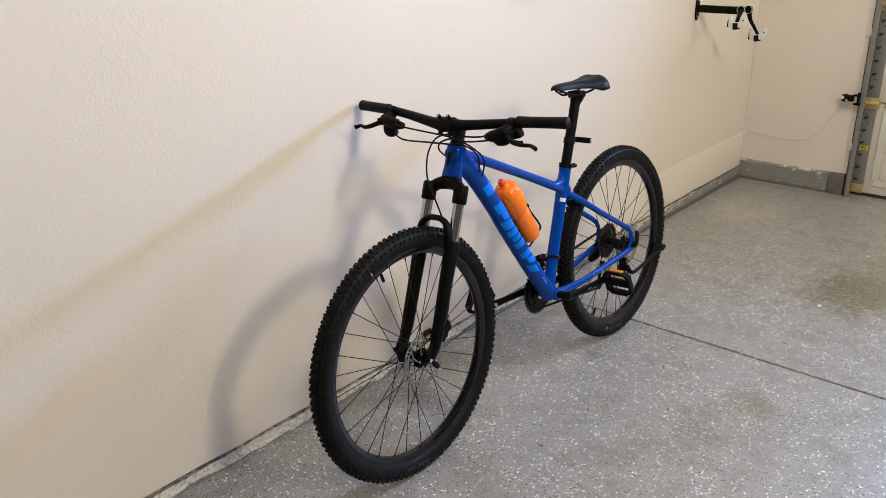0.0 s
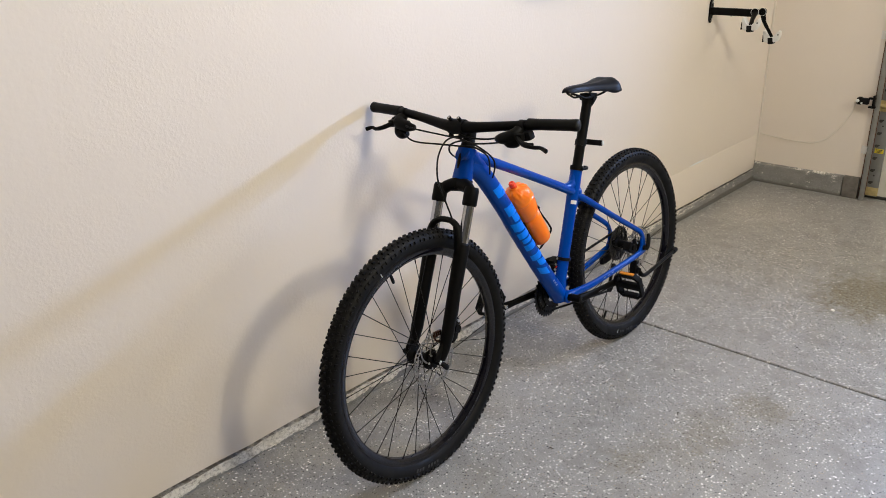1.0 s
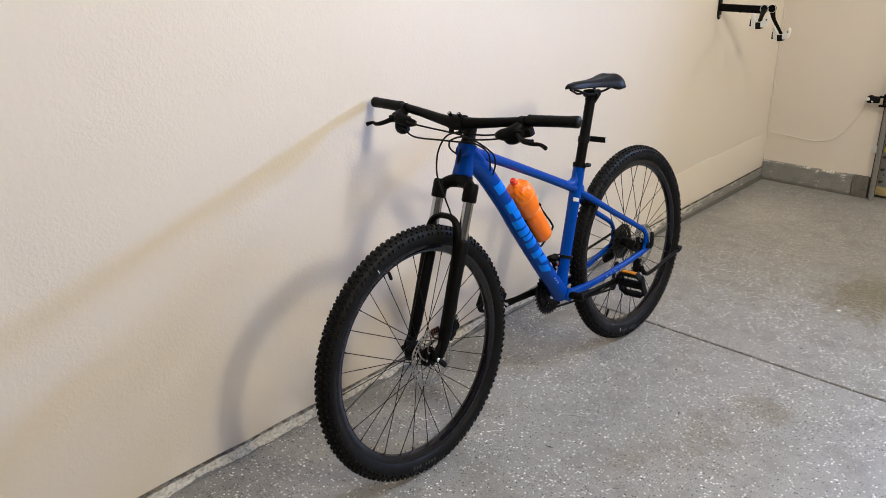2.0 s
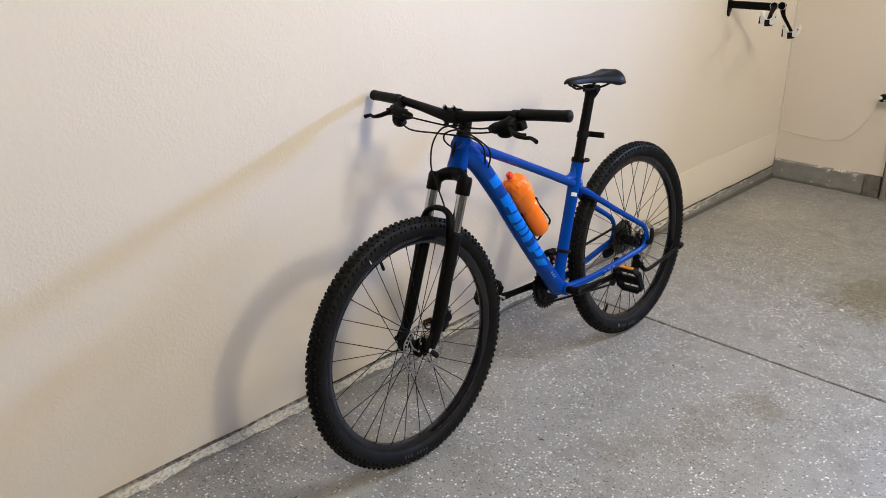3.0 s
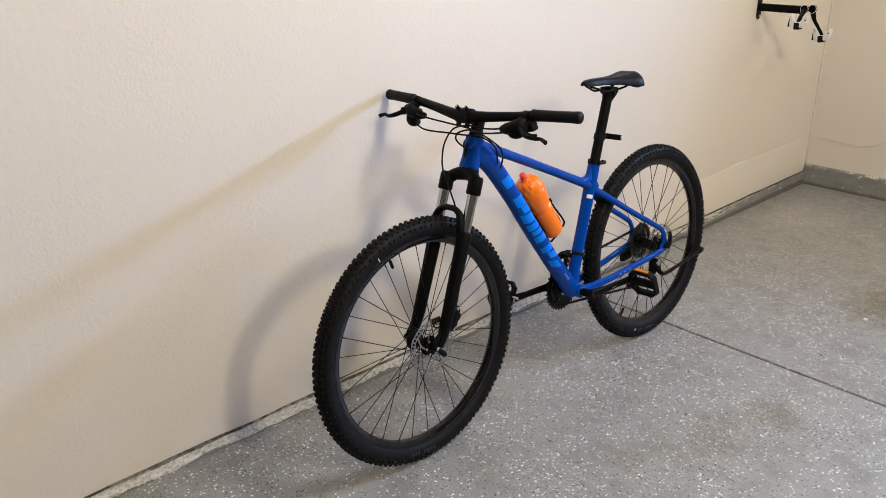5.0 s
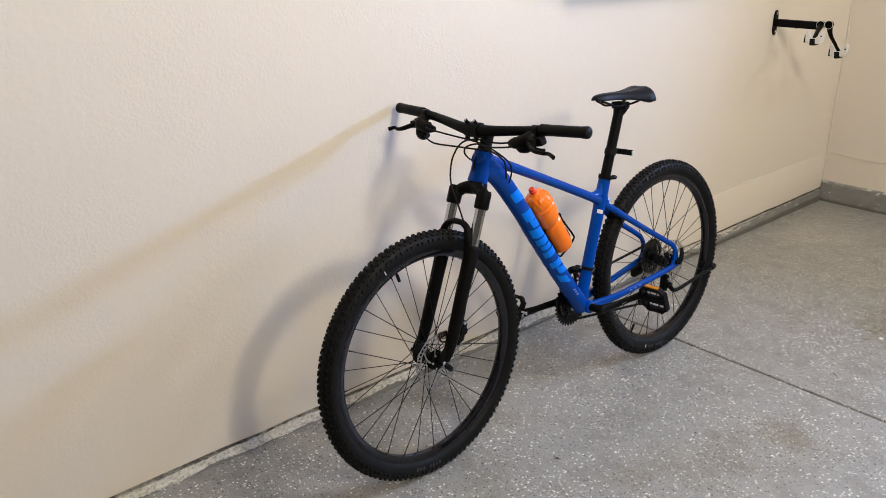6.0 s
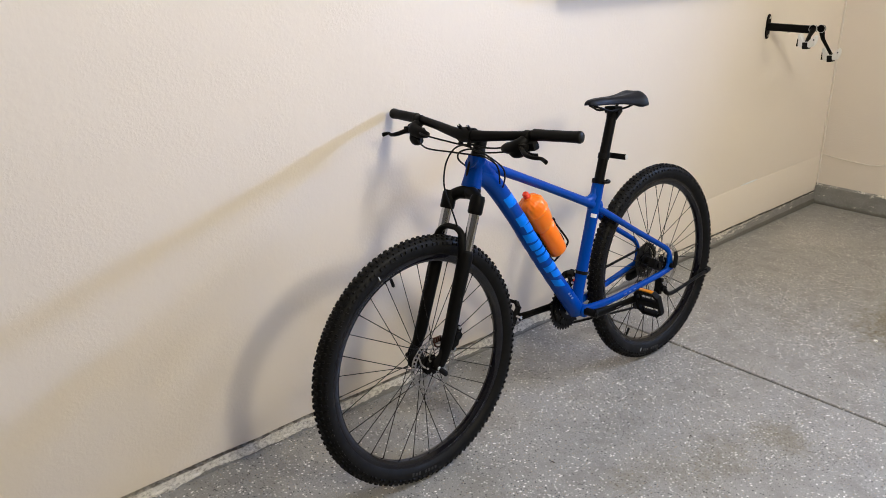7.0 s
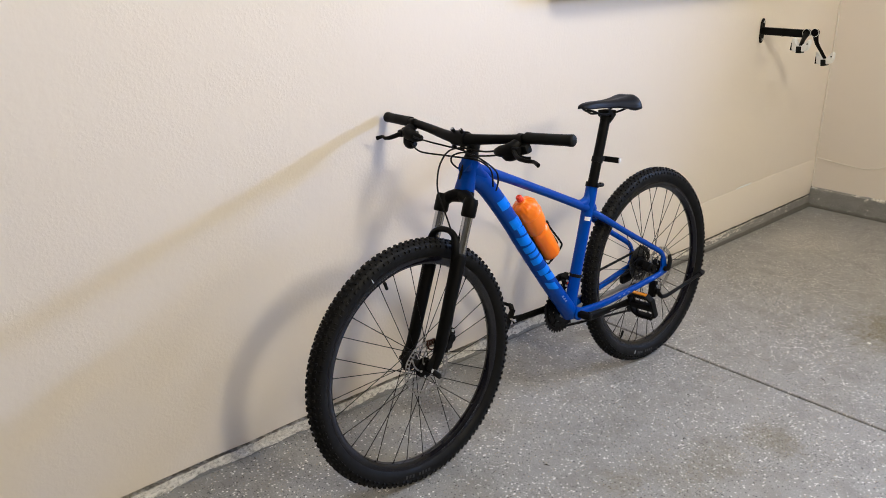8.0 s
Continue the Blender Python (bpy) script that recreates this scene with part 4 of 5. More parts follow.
        lev = part("brake_lever", bm, MATTBLACK, BICYCLE, "black hydraulic brake lever")
        bm = B()
        blade = catmull([c + V(0.040, s * 0.010, -0.024), c + V(0.062, s * 0.040 * r, -0.034), c + V(0.066, s * 0.070 * r, -0.038), c + V(0.064, s * 0.090 * r, -0.038 + up), c + V(0.073, s * 0.112 * r, -0.043 + up)], 6)
        tube(bm, blade, [0.006, 0.0054, 0.0045, 0.0042, 0.0052], 10, True, (0, 0, 1), 1.25)
        part("lever_blade", bm, MATTBLACK, lev)
        bm = B()
        k = c + V(0.016, -s * 0.018, -0.030)
        tube(bm, [k + V(0, 0, 0.010), k, k + V(0.002, 0, -0.014), k + V(0.002, 0, -0.018)], [0.016, 0.020, 0.020, 0.015], 18)
        tube(bm, catmull([k + V(-0.004, s * 0.012, -0.010), k + V(-0.012, s * 0.034, -0.016), k + V(-0.022, s * 0.044, -0.018)], 4), [0.007, 0.006, 0.007], 10, True, (0, 0, 1), 0.6)
        tube(bm, catmull([k + V(0.010, s * 0.010, 0.002), k + V(0.020, s * 0.030, 0.000), k + V(0.024, s * 0.040, 0.0)], 4), [0.006, 0.005, 0.006], 10)
        block(bm, (0.024, 0.034, 0.025), Matrix.Translation(c + V(0.008, s * 0.019, -0.023)) @ pose(0, 0, 0, s * 12, 12), 0.008)
        part("gear_shifter", bm, PLASTIC, BICYCLE, "black gear shifter under the bar")
    # hoses and gear cables
    runs = [
        # left lever to the front brake
        [P(0.928, 0.598, 0.150), P(0.919, 0.588, 0.100), P(0.926, 0.588, 0.060), P(0.938, 0.594, 0.020), P(0.969, 0.587, -0.005), P(0.998, 0.553, -0.012), P(1.015, 0.509, -0.008), P(1.019, 0.471, 0.000), P(1.010, 0.421, 0.012),
         P(1.012, 0.363, 0.036), P(1.030, 0.302, 0.052), P(1.052, 0.230, 0.074), P(1.062, 0.150, 0.080), P(1.078, 0.075, 0.070)],
        # right lever and shifter to the frame's near side
        [P(0.9408, 0.6146, -0.183), P(0.955, 0.610, -0.165), P(0.939, 0.598, -0.110), P(0.922, 0.588, -0.060), P(0.902, 0.576, -0.010), P(0.885, 0.555, 0.035), P(0.839, 0.516, 0.046), P(0.826, 0.485, 0.044), P(0.822, 0.450, 0.030)],
        [P(0.925, 0.602, -0.210), P(0.944, 0.590, -0.196), P(0.950, 0.569, -0.150), P(0.938, 0.565, -0.060), P(0.914, 0.559, -0.010), P(0.894, 0.554, 0.030), P(0.857, 0.520, 0.046), P(0.836, 0.465, 0.032)],
        # left shifter to the frame's far side
        [P(0.912, 0.596, 0.180), P(0.938, 0.586, 0.150), P(0.939, 0.577, 0.070), P(0.944, 0.583, 0.030), P(0.957, 0.574, 0.000), P(0.955, 0.556, -0.012), P(0.929, 0.534, -0.022), P(0.890, 0.512, -0.028)],
    ]
    for r in runs:
        bm = B()
        tube(bm, catmull(r, 7), 0.0026, 8)
        part("cable", bm, HOSE, BICYCLE, "thin black cable housing")


def make_saddle():
    post0, post1 = SEAT_TOP + SEAT_DIR * 0.0, P(0.258, 0.592)
    bm = B()
    tube(bm, [SEAT_TOP - SEAT_DIR * 0.03, post1], 0.0168, 20)
    tube(bm, [post1 - (post1 - post0).normalized() * 0.02, post1], [0.0172, 0.020], 18)
    post = part("seat_post", bm, MATTBLACK, BICYCLE, "black seat post")
    bm = B()
    block(bm, (0.042, 0.046, 0.018), Matrix.Translation(P(0.254, 0.602)) @ pose(0, 0, 0, 0, -4, 0), 0.005)
    tube(bm, [P(0.258, 0.594, -0.027), P(0.258, 0.594, 0.027)], 0.008, 12)
    tube(bm, [P(0.262, 0.572), P(0.252, 0.588), P(0.244, 0.600)], [0.016, 0.021, 0.024], 16, True, (0, 1, 0), 1.1)
    part("seat_post_head", bm, MATTBLACK, post)
    # shell: cross sections from tail to nose: u, v of the top, half width, drop of the sides
    secs = [(0.134, 0.638, 0.044, 0.032), (0.140, 0.649, 0.060, 0.044), (0.156, 0.6515, 0.066, 0.047), (0.176, 0.649, 0.064, 0.044), (0.196, 0.647, 0.056, 0.036), (0.224, 0.6455, 0.046, 0.029), (0.252, 0.646, 0.036, 0.026),
            (0.290, 0.648, 0.027, 0.025), (0.335, 0.649, 0.022, 0.023), (0.368, 0.648, 0.0200, 0.020), (0.386, 0.645, 0.016, 0.015), (0.393, 0.640, 0.009, 0.009)]
    bm = B()
    n = 18
    rings = []
    for u, v, hw, drop in secs:
        ring = []
        for k in range(n):
            a = math.pi * (k / (n - 1))
            x = math.cos(a)
            y = hw * (abs(x) ** 0.75) * (1 if x >= 0 else -1)
            z = v - drop * (1 - math.sin(a) ** 0.95) - 0.0045 * math.exp(-(y / 0.012) ** 2) * (1 if 0.13 < u < 0.3 else 0.2)
            ring.append(bm.verts.new(P(u, z, y)))
        for k in range(6):
            f = (k + 1) / 7
            y = -hw * 0.86 + 2 * hw * 0.86 * f
            ring.append(bm.verts.new(P(u, v - drop - 0.001 + 0.004 * math.sin(math.pi * f), y)))
        rings.append(ring)
    m = len(rings[0])
    for a, b in zip(rings, rings[1:]):
        for k in range(m):
            bm.faces.new((a[k], a[(k + 1) % m], b[(k + 1) % m], b[k]))
    bm.faces.new(rings[0][::-1]), bm.faces.new(rings[-1])
    bmesh.ops.recalc_face_normals(bm, faces=bm.faces[:])
    bmesh.ops.subdivide_edges(bm, edges=bm.edges[:], cuts=1, use_grid_fill=True, smooth=0.8)
    part("saddle", bm, VINYL, BICYCLE, "slim dark grey padded saddle", 1.3)
    for s in (1, -1):
        bm = B()
        tube(bm, catmull([P(0.368, 0.626, s * 0.008), P(0.335, 0.614, s * 0.017), P(0.300, 0.602, s * 0.021), P(0.225, 0.602, s * 0.022), P(0.188, 0.609, s * 0.028), P(0.165, 0.622, s * 0.038)], 5), 0.0036, 10)
        part("saddle_rail", bm, MATTBLACK, BICYCLE)
    # rear reflector on its bracket
    q = post0.lerp(post1, 0.375)
    ax = (post1 - post0).normalized()
    bm = B()
    tube(bm, [q - ax * 0.009, q + ax * 0.009], 0.0195, 18)
    block(bm, (0.030, 0.012, 0.014), Matrix.Translation(q + V(-0.022, 0.0, 0.0)), 0.003)
    block(bm, (0.010, 0.096, 0.019), Matrix.Translation(q + V(-0.040, 0.012, -0.004)) @ pose(0, 0, 0, 0, -12, 0), 0.004)
    ref = part("reflector_bracket", bm, PLASTIC, BICYCLE, "black rear reflector bracket")
    bm = B()
    block(bm, (0.009, 0.006, 0.015), Matrix.Translation(q + V(-0.040, 0.0620, -0.004)), 0.0025)
    part("reflector_edge", bm, CLEAR, ref, "clear reflector edge")


def make_drivetrain():
    # chain rings on the far side
    turn = Matrix.Translation(BB) @ pose(0, 0, 0, 90)
    for nm, w, r, teeth in (("chain_ring", -0.049, 0.083, 36), ("chain_ring", -0.042, 0.066, 30), ("chain_ring", -0.036, 0.048, 22)):
        bm = B()
        n = teeth * 4
        outer = [(r + (0.0048 if (i % 4) in (1, 2) else -0.0028)) for i in range(n)]
        vs = {}
        for s in (-1, 1):
            for i in range(n):
                a = 2 * math.pi * i / n
                vs[s, 0, i] = bm.verts.new(BB + V(outer[i] * math.cos(a), w + s * 0.0012, outer[i] * math.sin(a)))
                vs[s, 1, i] = bm.verts.new(BB + V((r - 0.018) * math.cos(a), w + s * 0.0012, (r - 0.018) * math.sin(a)))
        for i in range(n):
            k = (i + 1) % n
            for s in (-1, 1):
                bm.faces.new((vs[s, 0, i], vs[s, 0, k], vs[s, 1, k], vs[s, 1, i]))
            for j in (0, 1):
                bm.faces.new((vs[-1, j, i], vs[-1, j, k], vs[1, j, k], vs[1, j, i]))
        bmesh.ops.recalc_face_normals(bm, faces=bm.faces[:])
        part(nm, bm, DARKSTEEL, BICYCLE, "dark toothed chain ring")
    bm = B()
    for i in range(4):
        a = radians(45 + 90 * i)
        tube(bm, [BB + V(0, -0.055, 0), BB + V(0.066 * math.cos(a), -0.046, 0.066 * math.sin(a))], [0.014, 0.008], 10)
    part("crank_spider", bm, MATTBLACK, BICYCLE)
    tilt = radians(-4.0)
    for s in (1, -1):
        end = BB + V(-s * 0.172 * math.cos(tilt), s * 0.112, -s * 0.172 * math.sin(tilt) * (1.0 if s > 0 else 0.6))
        st = BB + V(0, s * 0.074, 0)
        bm = B()
        tube(bm, catmull([st, st.lerp(end, 0.35) + V(0, s * 0.002, 0), st.lerp(end, 0.75), end], 5), [0.0165, 0.0125, 0.0115, 0.0145], 18, True, (0, 1, 0), [0.8, 0.62, 0.6, 0.6])
        tube(bm, [BB + V(0, s * 0.034, 0), BB + V(0, s * 0.083, 0)], [0.0135, 0.0135], 18)
        arm = part("crank_arm", bm, MATTBLACK, BICYCLE, "black crank arm")
        bm = B()
        tube(bm, [BB + V(0, s * 0.084, 0), BB + V(0, s * 0.087, 0)], [0.009, 0.007], 14)
        part("crank_bolt", bm, DARKSTEEL, arm)
        bm = B()
        d = (end - st).normalized()
        c = st.lerp(end, 0.55) + V(0, s * 0.0095, 0)
        block(bm, (0.034, 0.0012, 0.0026), Matrix.Translation(c) @ Matrix.Rotation(-math.atan2(d.z, d.x), 4, "Y"))
        part("crank_print", bm, DISC, arm)
        make_pedal(end, s)
    # cassette
    bm = B()
    for i in range(8):
        r = 0.022 + 0.0056 * i + (0.005 if i > 5 else 0)
        w = -0.056 + 0.0031 * i
        n = 60
        prof = [(r - 0.010, w - 0.001), (r, w - 0.001), (r, w + 0.001), (r - 0.010, w + 0.001)]
        lathe(bm, [(a, -b) for a, b in prof], Matrix.Translation(P(0, 0)) @ pose(0, 0, 0, -90) @ Matrix.Scale(-1, 4, (0, 0, 1)), 40, True)
        for k in range(int(12 + 2.6 * i)):
            a = 2 * math.pi * k / int(12 + 2.6 * i)
            tube(bm, [P(r * 0.97 * math.cos(a), r * 0.97 * math.sin(a), w), P((r + 0.004) * math.cos(a), (r + 0.004) * math.sin(a), w)], [0.0024, 0.001], 4)
    part("cassette", bm, CASSETTE, BICYCLE, "dark eight-speed cassette")
    # chain: upper and lower runs, round the ring
    bm = B()
    wr, wc = -0.0455, -0.048
    up0, up1 = BB + V(-0.006, wr, 0.0665), P(0.004, 0.046, wc)
    lo0, lo1 = BB + V(0.002, wr, -0.068), P(0.030, -0.185, wc)
    runs = [(up0, up1), (lo0, lo1)]
    arc = [BB + V(0.068 * math.cos(a), wr, 0.068 * math.sin(a)) for a in [radians(95 - 185 * i / 24) for i in range(25)]]
    runs += list(zip(arc, arc[1:]))
    for a, b in runs:
        d = b - a
        n = max(1, round(d.length / 0.0127))
        rot = d.to_track_quat("X", "Z").to_matrix().to_4x4()
        for i in range(n):
            c = a.lerp(b, (i + 0.5) / n)
            block(bm, (0.0118, 0.0065 if i % 2 else 0.0045, 0.0075), Matrix.Translation(c) @ rot)
    part("chain", bm, DARKSTEEL, BICYCLE, "dark steel chain")
    # derailleurs
    bm = B()
    hang = P(-0.004, -0.030, -0.072)
    block(bm, (0.040, 0.022, 0.046), Matrix.Translation(hang + V(0.012, -0.006, -0.020)) @ pose(0, 0, 0, 0, 30, 0), 0.008)
    block(bm, (0.060, 0.022, 0.034), Matrix.Translation(hang + V(0.046, 0.004, -0.026)) @ pose(0, 0, 0, 0, 4, 0), 0.010)
    tube(bm, [hang + V(0.020, 0.020, -0.062), hang + V(0.044, 0.022, -0.150)], [0.010, 0.009], 10, True, (0, 1, 0), 0.4)
    der = part("rear_derailleur", bm, PLASTIC, BICYCLE, "black rear derailleur")
    for c in (hang + V(0.020, 0.024, -0.070), hang + V(0.042, 0.024, -0.142)):
        bm = B()
        lathe(bm, [(0.004, -0.004), (0.019, -0.002), (0.019, 0.002), (0.004, 0.004)], Matrix.Translation(c) @ pose(0, 0, 0, 90), 18)
        part("jockey_wheel", bm, PLASTIC, der)
    bm = B()
    fd = SEAT_LOW.lerp(SEAT_TOP, 0.27)
    tube(bm, [fd - SEAT_DIR * 0.0055, fd + SEAT_DIR * 0.0055], 0.0225, 24)
    block(bm, (0.030, 0.026, 0.030), Matrix.Translation(fd + V(0.018, -0.026, -0.010)) @ pose(0, 0, 0, 0, 20, 0), 0.006)
    block(bm, (0.020, 0.016, 0.050), Matrix.Translation(fd + V(0.026, -0.020, -0.034)) @ pose(0, 0, 0, 0, 16, 0), 0.005)
    cage = catmull([fd + V(0.066, -0.048, -0.030), fd + V(0.030, -0.048, -0.012), fd + V(-0.020, -0.048, -0.020), fd + V(-0.045, -0.048, -0.045)], 5)
    tube(bm, cage, [0.010, 0.014, 0.012, 0.008], 10, True, (0, 1, 0), 0.35)
    front = part("front_derailleur", bm, PLASTIC, BICYCLE, "black front derailleur with a white mark")
    bm = B()
    block(bm, (0.012, 0.001, 0.012), Matrix.Translation(fd + V(0.032, -0.0112, -0.046)) @ pose(0, 0, 0, 0, 16, 0))
    part("mark", bm, STICKER, front)
    for q in (V(0.030, -0.012, -0.014), V(0.018, -0.012, 0.004), V(0.036, -0.012, -0.030)):
        bm = B()
        tube(bm, [fd + q, fd + q + V(0.001, 0.005, 0)], 0.0042, 10)
        part("bolt", bm, SILVER, front)
    bm = B()
    block(bm, (0.008, 0.003, 0.004), Matrix.Translation(fd + V(0.028, -0.0100, -0.022)) @ pose(0, 0, 0, 0, 40, 0), 0.001)
    part("spring", bm, RED, front, "small red spring tip")
    bm = B()
    q = fd + V(-0.012, 0.016, -0.002)
    tube(bm, [q, q + V(-0.002, 0.006, 0)], 0.004, 8)
    part("bolt", bm, SILVER, front)
    # rear caliper between the stays
    bm = B()
    c = P(0.072, 0.018, 0.055)
    block(bm, (0.056, 0.030, 0.034), Matrix.Translation(c) @ pose(0, 0, 0, 0, -30, 0), 0.006)
    tube(bm, [c + V(0, 0.012, 0.002), c + V(0, 0.022, 0.002)], 0.012, 14)
    part("brake_caliper", bm, MATTBLACK, BICYCLE, "black rear disc caliper")
    ax = P(0, 0)
    bm = B()
    tube(bm, [ax + V(0, 0.066, 0), ax + V(0, 0.082, 0)], [0.010, 0.008], 14)
    tube(bm, catmull([ax + V(-0.004, 0.080, -0.008), ax + V(-0.012, 0.083, 0.006), ax + V(-0.018, 0.083, 0.030), ax + V(-0.020, 0.080, 0.050)], 4), [0.010, 0.0115, 0.0105, 0.0075], 10, True, (0, 1, 0), 0.6)
    qr = part("quick_release", bm, PLASTIC, BICYCLE, "black rear quick-release lever")
    # kick stand folded back
    bm = B()
    k0 = P(0.062, -0.070, 0.074)
    block(bm, (0.020, 0.026, 0.062), Matrix.Translation(k0 + V(0.004, -0.006, 0.008)) @ pose(0, 0, 0, 0, -14, 0), 0.006)
    tube(bm, [k0 + V(0, -0.01, 0), k0 + V(0, 0.016, 0)], 0.012, 14)
    stand = part("kick_stand", bm, MATTBLACK, BICYCLE, "folded black kickstand")
    bm = B()
    tube(bm, catmull([k0 + V(0, 0.012, 0), k0 + V(-0.010, 0.017, -0.016), k0 + V(-0.030, 0.018, -0.026), k0 + V(-0.075, 0.014, -0.030), k0 + V(-0.200, -0.002, -0.031), k0 + V(-0.344, -0.020, -0.032)], 6), [0.009, 0.0085, 0.008, 0.0072, 0.0068, 0.0064], 14)
    leg = part("stand_leg", bm, MATTBLACK, stand)
    for q in (V(0.002, 0.008, 0.022), V(0.004, 0.008, 0.006)):
        bm = B()
        tube(bm, [k0 + q, k0 + q + V(0, 0.004, 0)], 0.0038, 10)
        part("bolt", bm, SILVER, stand)
    bm = B()
    tube(bm, [k0 + V(-0.338, -0.019, -0.0325), k0 + V(-0.364, -0.023, -0.0305), k0 + V(-0.372, -0.024, -0.030)], [0.0100, 0.0108, 0.008], 12)
    part("rubber_foot", bm, GRIP, stand)


def make_pedal(end, s):
    """A cage pedal that lies nearly level, with amber reflectors fore and aft."""
    if s > 0:
        m = Matrix.Translation(end + V(0, s * 0.056, 0)) @ pose(0, 0, 0, 0, -70, 0)
    else:
        m = Matrix.Translation(end + V(0, s * 0.062, 0)) @ pose(0, 0, 0, 0, 58, 0)
    bm = B()
    lx, ly, h = 0.100, 0.088, 0.022
    for y in (-ly / 2, ly / 2):
        block(bm, (lx * 0.72, 0.010, h), m @ Matrix.Translation((0, y, 0)), 0.003)
    for x in (-lx / 2 + 0.006, lx / 2 - 0.006):
        block(bm, (0.011, ly * 0.74, h), m @ Matrix.Translation((x, 0, 0)), 0.003)
    for x, y, a in ((-1, -1, 45), (1, -1, -45), (1, 1, 45), (-1, 1, -45)):
        block(bm, (0.030, 0.010, h), m @ Matrix.Translation((x * (lx / 2 - 0.012), y * (ly / 2 - 0.009), 0)) @ pose(0, 0, 0, 0, 0, -a), 0.003)
    block(bm, (0.026, ly, 0.018), m, 0.005)
    block(bm, (lx * 0.8, 0.005, 0.007), m @ Matrix.Translation((0, -0.028, 0)), 0.002)
    for x in (-0.044, 0.044):
        for k in range(7):
            y = (k - 3) * 0.009
            for z in (-1, 1):
                block(bm, (0.006, 0.004, 0.004), m @ Matrix.Translation((x, y, z * (h / 2 + 0.001))))
    ped = part("pedal", bm, PLASTIC, BICYCLE, "black plastic cage pedal with amber reflector")
    for x in ((-1, 1) if s > 0 else ()):
        bm = B()
        block(bm, (0.004, 0.052, 0.012), m @ Matrix.Translation((x * (lx / 2 + 0.0012), 0, 0)), 0.001)
        part("reflector", bm, AMBER, ped, "amber reflector")
    bm = B()
    tube(bm, [end + V(0, -s * 0.0092, 0), end + V(0, s * 0.024, 0)], 0.0062, 14)
    part("spindle", bm, SILVER, ped)


def make_cage():
    a, d, nrm = BOTTLE
    l = Vector((0, 1, 0))
    bm = B()
    r = 0.0395
    for s in (1, -1):
        wire = [a + d * 0.118 + nrm * (r * 0.80) + l * s * r * 0.60, a + d * 0.112 + nrm * (r * 1.03) + l * s * 0.010, a + d * 0.085 + nrm * (r * 1.02) + l * s * 0.009, a + d * 0.045 + nrm * (r * 1.14) + l * s * 0.009,
                a + d * 0.010 + nrm * (r * 1.24) + l * s * 0.009, a - d * 0.010 + nrm * (r * 1.06) + l * s * 0.010, a - d * 0.009 - nrm * (r * 0.5) + l * s * 0.012, a + d * 0.006 - nrm * (r * 1.10) + l * s * 0.012, a + d * 0.100 - nrm * (r * 1.12) + l * s * 0.010]
        tube(bm, catmull(wire, 6), 0.0033, 8)
        hug = [a + d * 0.118 + nrm * (r * 0.80) + l * s * r * 0.60, a + d * 0.100 + nrm * 0.2 * r + l * s * r * 0.99, a + d * 0.070 - nrm * 0.5 * r + l * s * r * 0.88, a + d * 0.055 - nrm * (r * 1.05) + l * s * 0.012]
        if s < 0:
            tube(bm, catmull(hug, 6), 0.0029, 8)
    block(bm, (0.012, 0.024, 0.120), along(a + d * 0.075 - nrm * (r + 0.006), a + d * 0.3 - nrm * (r + 0.006)), 0.003)
    part("bottle_cage", bm, PLASTIC, BICYCLE, "black wire bottle cage")


